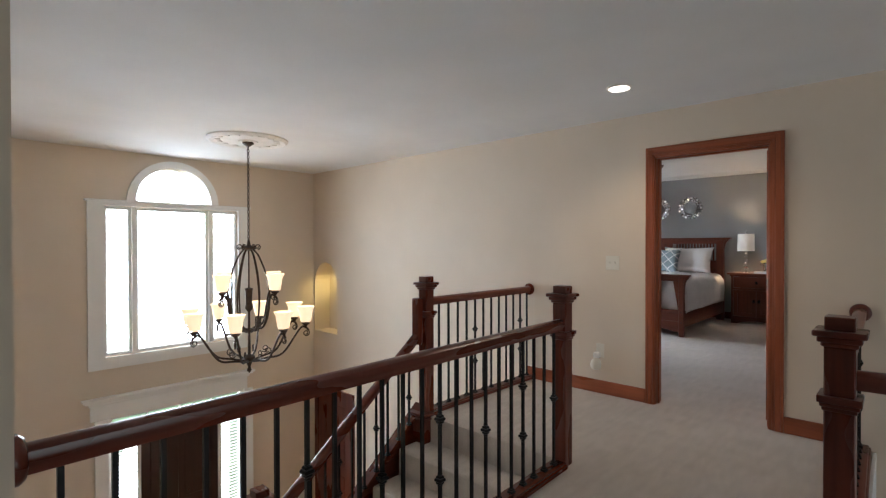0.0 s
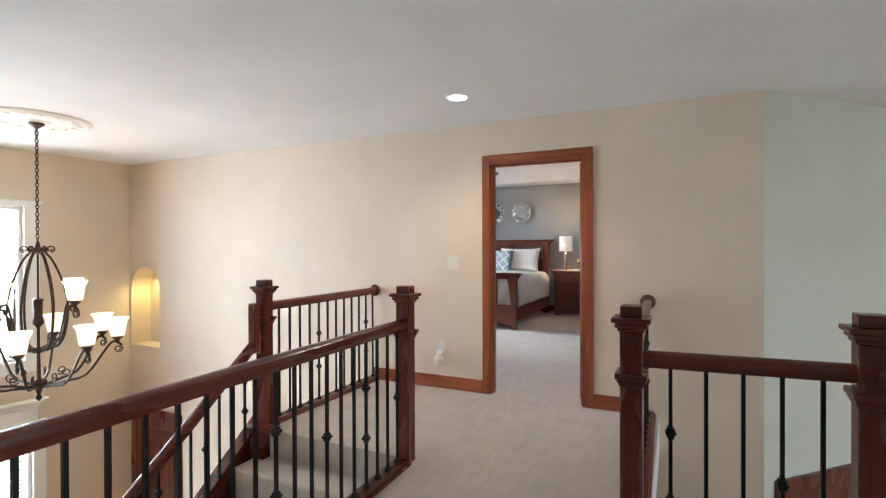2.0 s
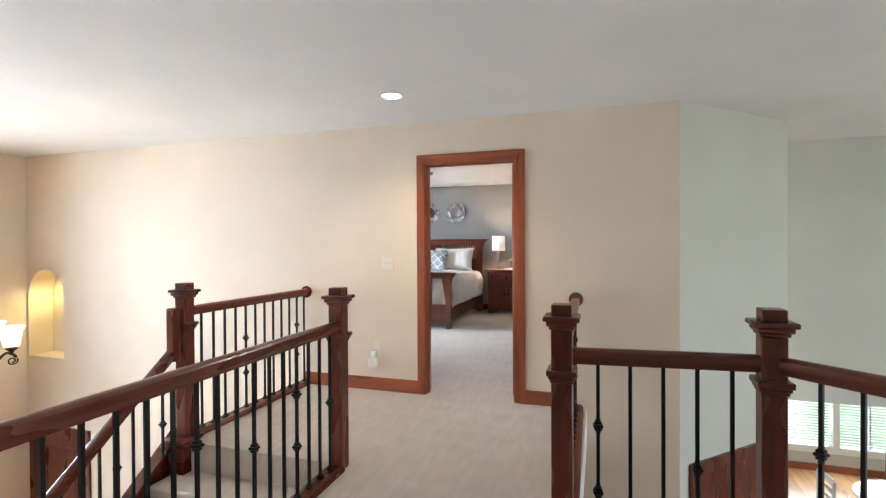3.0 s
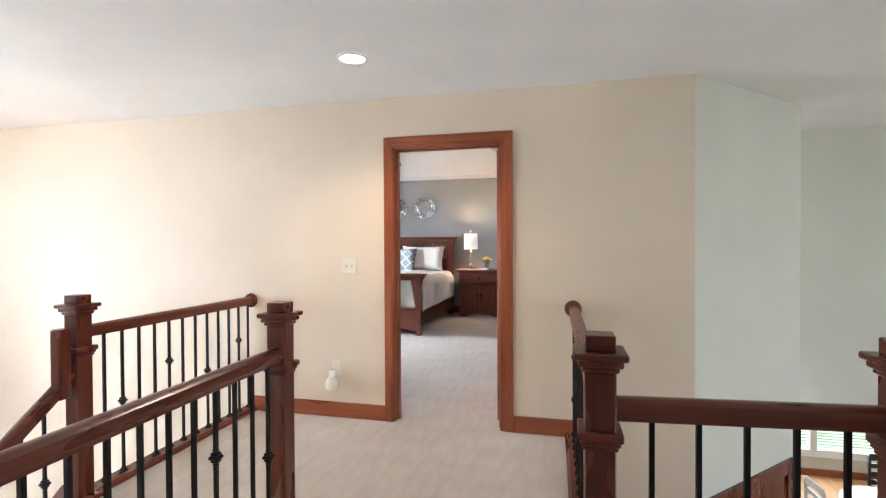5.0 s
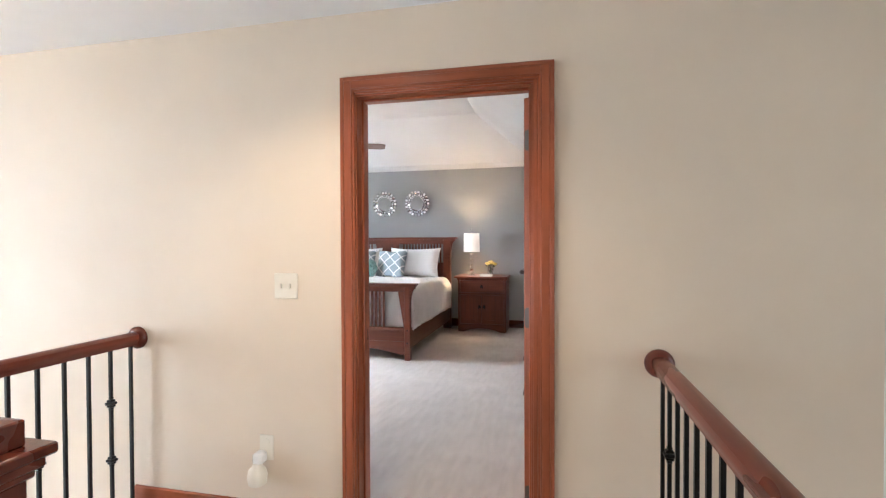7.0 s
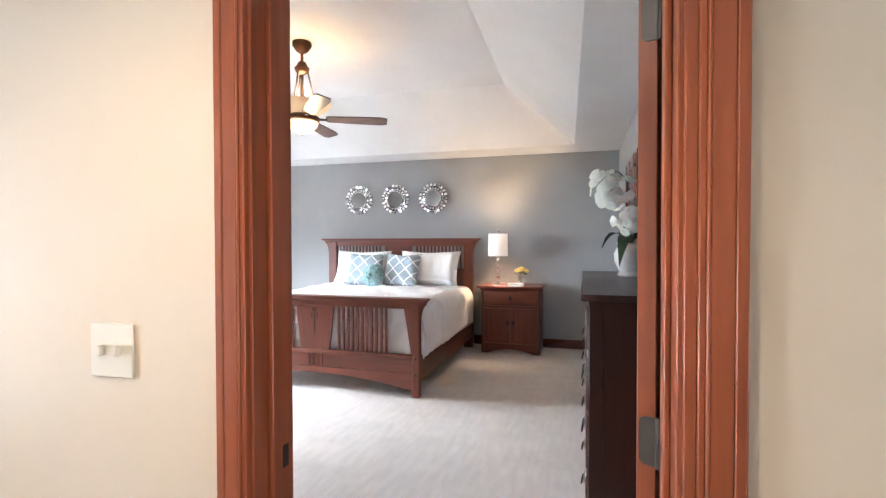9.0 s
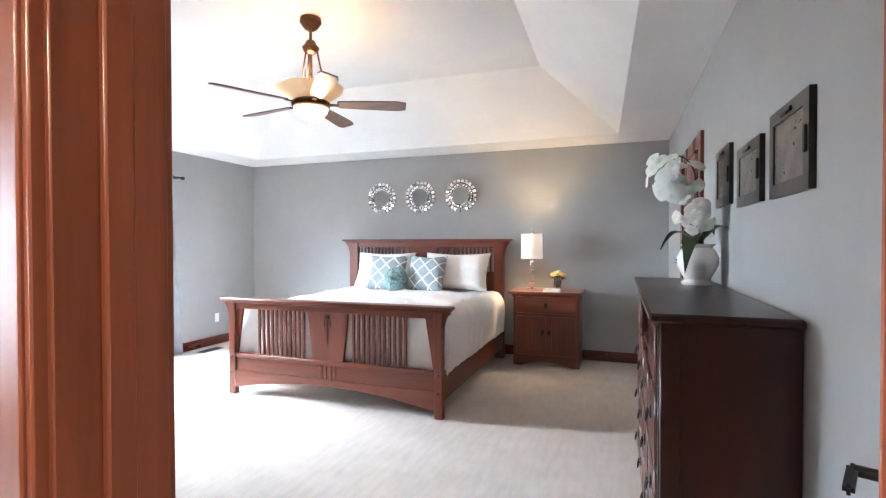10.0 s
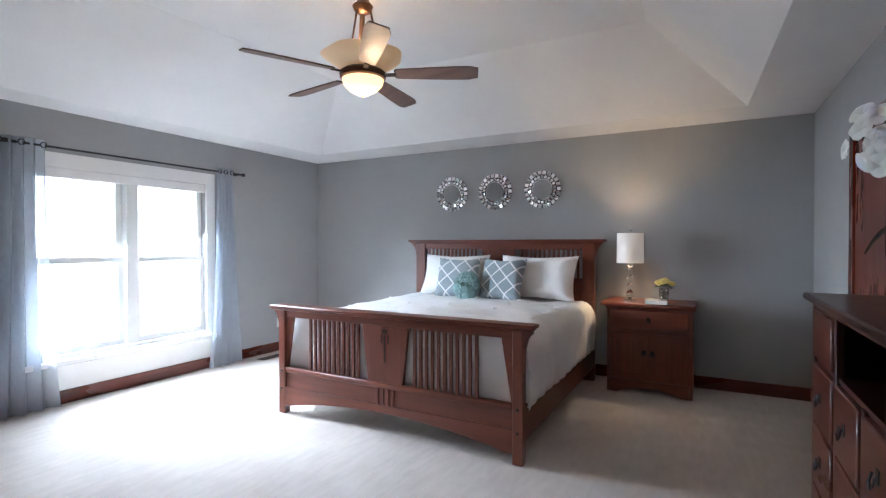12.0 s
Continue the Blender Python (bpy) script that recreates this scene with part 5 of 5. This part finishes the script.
def build_orchid():
    x, y, z = 1.585, 7.05, 1.15
    o = thing("orchid_vase", (x, y, z), "white urn with silk orchids and dark leaves", "potted orchid")
    part("urn", lathe([(0.075, 0), (0.08, 0.012), (0.06, 0.028), (0.075, 0.05), (0.1, 0.1), (0.104, 0.14), (0.085, 0.18), (0.07, 0.195), (0.09, 0.215), (0.08, 0.213), (0.06, 0.195), (0.0, 0.16)], 32), PORCELAIN, o)
    part("emblem", boxes((-0.1035, -0.1, -0.025, 0.025, 0.125, 0.137), (-0.1045, -0.1, -0.012, 0.03, 0.108, 0.118)), HINGE, o, "grey printed mark on the urn")
    rng = random.Random(11)
    for a, ln, droop in ((2.6, 0.2, 0.06), (4.2, 0.15, 0.12), (5.6, 0.2, 0.02), (0.9, 0.16, 0.02), (3.4, 0.12, -0.02)):
        dirv = Vector((math.cos(a), math.sin(a), 0))
        s = Vector((-dirv.y, dirv.x, 0))
        bm = bmesh.new()
        rows = []
        for k in range(9):
            t = k / 8
            p = dirv * ln * t + Vector((0, 0, 0.2 + 0.12 * math.sin(t * 2.2) - droop * t * t * 2))
            w = 0.045 * math.sin(math.pi * (0.12 + 0.88 * t)) + 0.002
            rows.append([bm.verts.new(p - s * w + Vector((0, 0, 0.012))), bm.verts.new(p), bm.verts.new(p + s * w + Vector((0, 0, 0.012)))])
        for r0, r1 in zip(rows, rows[1:]):
            for i in range(2):
                bm.faces.new((r0[i], r0[i + 1], r1[i + 1], r1[i]))
        part("leaf", bm, LEAF, o, "glossy dark green leaf")
    stems = ([(0, 0, 0.18), (0.0, -0.02, 0.4), (-0.02, -0.02, 0.6), (-0.09, -0.04, 0.68), (-0.16, -0.06, 0.62), (-0.2, -0.08, 0.5)], [(0.01, 0.02, 0.18), (0.01, -0.03, 0.34), (-0.01, -0.06, 0.44), (-0.04, -0.09, 0.4)])
    for n, pts in enumerate(stems):
        path = spline(pts, 8)
        part("stem", tube(path, 0.004, 6), LEAF, o)
        cnt = 44 if n == 0 else 20
        for k in range(cnt):
            ctr, rad = ((Vector((-0.13, -0.05, 0.56)), 0.115), (Vector((-0.015, -0.05, 0.37)), 0.075))[n]
            off = Vector((rng.gauss(0, 1), rng.gauss(0, 1), rng.gauss(0, 1))).normalized()
            off.z *= 1.1
            c = ctr + Vector((off.x, off.y, off.z * 0.9)) * rad * rng.uniform(0.35, 1.25)
            bm = bmesh.new()
            blossom(bm, c, off + Vector((-0.5, -0.7, 0.1)), rng.uniform(0.033, 0.043), 5, rng)
            blossom(bm, c, off + Vector((-0.5, -0.7, 0.1)), 0.015, 4, rng)
            part("blossom", bm, PETAL, o, "white silk orchid blossom")


build_orchid()


def build_frames():
    for y0, y1, z0, z1 in ((6.83, 7.18, 1.56, 1.855), (6.29, 6.67, 1.53, 1.785), (5.78, 6.16, 1.525, 1.815)):
        cy, cz = (y0 + y1) / 2, (z0 + z1) / 2
        f = thing("picture_frame", (BED_E, cy, cz), "dark framed muted landscape print on the wall", "picture", "framed prints")
        a, b = (y1 - y0) / 2, (z1 - z0) / 2
        part("frame", prism(rect(-a, a, -b, b), [rect(-a + 0.045, a - 0.045, -b + 0.045, b - 0.045)], lambda u, v, d: Vector((-d, u, v)), 0.019), BLACK_WOOD, f)
        part("print", boxes((-0.014, -0.003, -a + 0.04, a - 0.04, -b + 0.04, b - 0.04)), PRINT, f, "muted brown and grey print")
        part("ornament", boxes((-0.027, -0.017, -0.05, 0.05, b - 0.035, b - 0.018), bevel=0.004), IRON, f, "small iron scroll ornament")
        part("ornament", boxes((-0.027, -0.017, -a + 0.01, -a + 0.03, -0.04, 0.04), bevel=0.004), IRON, f, "small iron scroll ornament")


PRINT = plain("muted_print", (0.1, 0.085, 0.08), 0.3, 0, 0.5, 14)
build_frames()


def build_closet_door():
    d = tagged(thing("door_3", (0, 0, 0), "closed cherry side door in stained casing", "door"), kind="structure")
    x = BED_E
    part("casing", prism(rect(7.7, 8.77, 0, 2.1), [rect(7.79, 8.68, 0.001, 2.01)], lambda u, v, dd: Vector((x - dd, u, v)), 0.022), CHERRY[2], d)
    bm = boxes((x - 0.008, x - 0.001, 7.79, 8.68, 0.005, 2.01))
    for z0, z1 in ((0.2, 0.95), (1.08, 1.85)):
        box(bm, x - 0.012, x - 0.007, 7.91, 8.56, z0, z1, 0.004)
    part("door_leaf", bm, CHERRY[2], d)
    k = lathe([(0.025, 0), (0.025, 0.006), (0.01, 0.012), (0.01, 0.03), (0.027, 0.045), (0.0, 0.06)], 16)
    bmesh.ops.transform(k, matrix=pose(x - 0.008, 7.85, 0.95, 0, -90, 0), verts=k.verts[:])
    part("door_knob", k, BLACK, d)


build_closet_door()


def build_curtains():
    x = BED_W + 0.085
    r = thing("curtain_rod", (x, 7.65, 2.17), "thin black curtain rod above the window", "curtain rod")
    part("rod", tube([(0, -1.12, 0), (0, 1.08, 0)], 0.009, 10), BLACK, r)
    for s, yy in ((-1, -1.12), (1, 1.08)):
        part("finial", boxes((-0.018, 0.018, yy - 0.02, yy + 0.02, -0.018, 0.018), bevel=0.006), BLACK, r)
    for yy in (-1.06, 1.02):
        part("bracket", boxes((-0.085, 0.006, yy - 0.008, yy + 0.008, -0.012, 0.012)), BLACK, r)
    for y0, y1, spread, label in ((6.46, 6.79, 0.2, "sheer blue-grey grommet curtain gathered beside the window"), (8.38, 8.57, 0.22, "sheer blue-grey grommet curtain gathered beside the window")):
        c = thing("curtain", (x, (y0 + y1) / 2, 0.0), label, "curtain", "bedroom curtains")
        bm = bmesh.new()
        nu, nv = 90, 30
        g = []
        for j in range(nv + 1):
            v = j / nv
            row = []
            for i in range(nu + 1):
                u = i / nu
                half = (y1 - y0) / 2 + spread * v ** 1.8 * 0.5
                ph = u * 2 * math.pi * 4.5
                amp = 0.035 + 0.02 * v
                row.append(bm.verts.new((amp * math.sin(ph + 0.5 * math.sin(3 * v)) + 0.015 * noise.noise(Vector((u * 5, v * 2, y0))) * v, (2 * u - 1) * half + 0.012 * math.sin(2 * ph), 2.215 - v * 2.2)))
            g.append(row)
        for a, b in zip(g, g[1:]):
            for i in range(nu):
                bm.faces.new((a[i], a[i + 1], b[i + 1], b[i]))
        part("cloth", bm, CURTAIN, c)
        for k in range(5):
            gm = tube([(0.0, 0.022 * math.cos(t), 0.022 * math.sin(t)) for t in [q * math.pi / 6 for q in range(13)]], 0.005, 6)
            part("grommet", gm, BLACK, c, "dark metal grommet ring").location = (0.03 * (-1) ** k, -(y1 - y0) / 2 + 0.02 + (y1 - y0 - 0.04) * k / 4, 2.17)


build_curtains()


def build_fan():
    fx, fy = -0.92, 7.18
    f = thing("ceiling_fan", (fx, fy, 0), "bronze five-blade ceiling fan with lit amber glass", "ceiling fan")
    part("canopy", lathe([(0.075, TRAY_H), (0.078, TRAY_H - 0.03), (0.05, TRAY_H - 0.07), (0.03, TRAY_H - 0.085), (0.0, TRAY_H - 0.086)], 24), FAN_METAL, f)
    part("downrod", lathe([(0.012, 2.55), (0.012, TRAY_H - 0.08)], 12), FAN_METAL, f)
    part("yoke", lathe([(0.02, 2.74), (0.05, 2.76), (0.062, 2.79), (0.045, 2.81), (0.03, 2.84), (0.0, 2.845)], 20), FAN_METAL, f)
    for k in range(3):
        a = k * 2.094 + 0.4
        part("support_rod", tube([(0.045 * math.cos(a), 0.045 * math.sin(a), 2.77), (0.1 * math.cos(a), 0.1 * math.sin(a), 2.5)], 0.006, 6), FAN_METAL, f)
    part("uplight_bowl", lathe([(0.1, 2.405), (0.14, 2.42), (0.19, 2.455), (0.225, 2.485), (0.24, 2.495), (0.225, 2.48), (0.18, 2.447), (0.12, 2.425), (0.0, 2.42)], 32, wave=0.05, waves=5), UPLIGHT, f, "fluted amber glass bowl")
    part("motor_housing", lathe([(0.1, 2.35), (0.135, 2.36), (0.14, 2.39), (0.12, 2.405), (0.05, 2.41), (0.03, 2.56)], 28), FAN_METAL, f)
    part("light_bowl", lathe([(0.0, 2.262), (0.04, 2.266), (0.085, 2.29), (0.115, 2.32), (0.125, 2.352), (0.0, 2.353)], 28), FAN_GLASS, f, "lit cream glass bowl")
    part("bowl_finial", lathe([(0.0, 2.245), (0.01, 2.25), (0.006, 2.262), (0.0, 2.264)], 10), BRONZE, f)
    for k in range(5):
        a = radians(-46 + 72 * k)
        m = Matrix.Rotation(a, 4, "Z")
        bl = boxes((0.2, 0.69, -0.062, 0.062, -0.004, 0.004))
        bmesh.ops.subdivide_edges(bl, edges=[e for e in bl.edges if abs(e.verts[0].co.x - e.verts[1].co.x) > 0.1], cuts=8)
        for v in bl.verts:
            t = (v.co.x - 0.2) / 0.49
            v.co.y *= 0.75 + 0.32 * math.sin(min(1, t * 1.15) * 1.4) - (0.5 * max(0, t - 0.92) / 0.08 * 0.55)
        bmesh.ops.transform(bl, matrix=m @ pose(0, 0, 2.385, -13, 0, 0), verts=bl.verts[:])
        b = part("blade", bl, FAN_BLADE, f)
        iron = boxes((0.12, 0.2, -0.015, 0.015, -0.006, 0.004), (0.19, 0.27, -0.04, -0.02, 0.002, 0.009), (0.19, 0.27, 0.02, 0.04, 0.002, 0.009), (0.19, 0.22, -0.04, 0.04, 0.002, 0.0085), bevel=0.003)
        bmesh.ops.transform(iron, matrix=m @ pose(0, 0, 2.38, -13, 0, 0), verts=iron.verts[:])
        part("blade_iron", iron, BRONZE, b)
    point_light("fan_bulb", (fx, fy, 2.22), 2.2, WARM, 0.05)
    point_light("fan_uplight_bulb", (fx, fy, 2.6), 3.2, WARM, 0.06)


build_fan()


# ---- lower nook ----
def build_nook():
    t = thing("dining_table", (6.0, 8.35, LOW), "round pale grey pedestal dining table", "table")
    part("tabletop", lathe([(0.0, 0.72), (0.6, 0.72), (0.62, 0.735), (0.62, 0.75), (0.6, 0.76), (0.0, 0.76)], 40), TABLE_GREY, t)
    part("pedestal", lathe([(0.3, 0), (0.28, 0.03), (0.08, 0.08), (0.05, 0.3), (0.08, 0.6), (0.2, 0.72)], 20), BLACK_WOOD, t)

    def chair(place, rz, mat, label):
        c = thing("dining_chair", (*place, LOW), label, "chair", "chairs round the table", rz)
        part("seat", boxes((-0.22, 0.22, -0.22, 0.22, 0.43, 0.46), bevel=0.012), mat, c)
        for x in (-0.19, 0.19):
            part("leg", boxes((x - 0.018, x + 0.018, -0.2, -0.165, 0, 0.43), bevel=0.003), mat, c)
            part("back_post", boxes((x - 0.018, x + 0.018, 0.175, 0.21, 0, 1.0), bevel=0.004), mat, c)
        for k, z in enumerate((0.58, 0.7, 0.82, 0.93)):
            part("back_slat", arched_board(-0.19, 0.19, 0.185, 0.2, z, z + 0.07 + (0.03 if k == 3 else 0), 0.02), mat, c)
    chair((6.4, 9.25), 0, BLACK_WOOD, "black ladder-back dining chair by the window")
    chair((5.2, 8.3), 95, TABLE_GREY, "pale grey dining chair beside the table")
    chair((6.95, 8.3), -90, BLACK_WOOD, "black ladder-back dining chair")
    o = thing("wall_outlet", (4.75, 10.958, LOW + 0.3), "white wall outlet below the nook windows", "outlet")
    part("plate", boxes((-0.037, 0.037, -0.006, 0, -0.06, 0.06), bevel=0.003), TRIM_WHITE, o)
    p = thing("centrepiece", (6.25, 8.4, LOW + 0.76), "green plant in a small vase on the table", "plant")
    part("vase", lathe([(0.04, 0), (0.06, 0.05), (0.04, 0.12), (0.045, 0.13)], 16), CRYSTAL, p)
    rng = random.Random(5)
    bm = bmesh.new()
    for k in range(40):
        blossom(bm, (rng.uniform(-0.1, 0.1), rng.uniform(-0.1, 0.1), rng.uniform(0.14, 0.28)), (rng.uniform(-1, 1), rng.uniform(-1, 1), 0.6), 0.035, 4, rng)
    part("foliage", bm, FOLIAGE, p)
    l = thing("nook_pendant", (6.4, 8.7, -0.35), "swirled bronze pendant over the nook table", "pendant light")
    part("rod", tube([(0, 0, 0), (0, 0, -0.75)], 0.006, 6), BRONZE, l)
    for k in range(4):
        a = k * math.pi / 2
        part("arm", tube([(0.3 * t * math.cos(a), 0.3 * t * math.sin(a), -0.75 - 0.12 * math.sin(t * 3.0)) for t in [q / 8 for q in range(9)]], 0.008, 6), BRONZE, l)


build_nook()
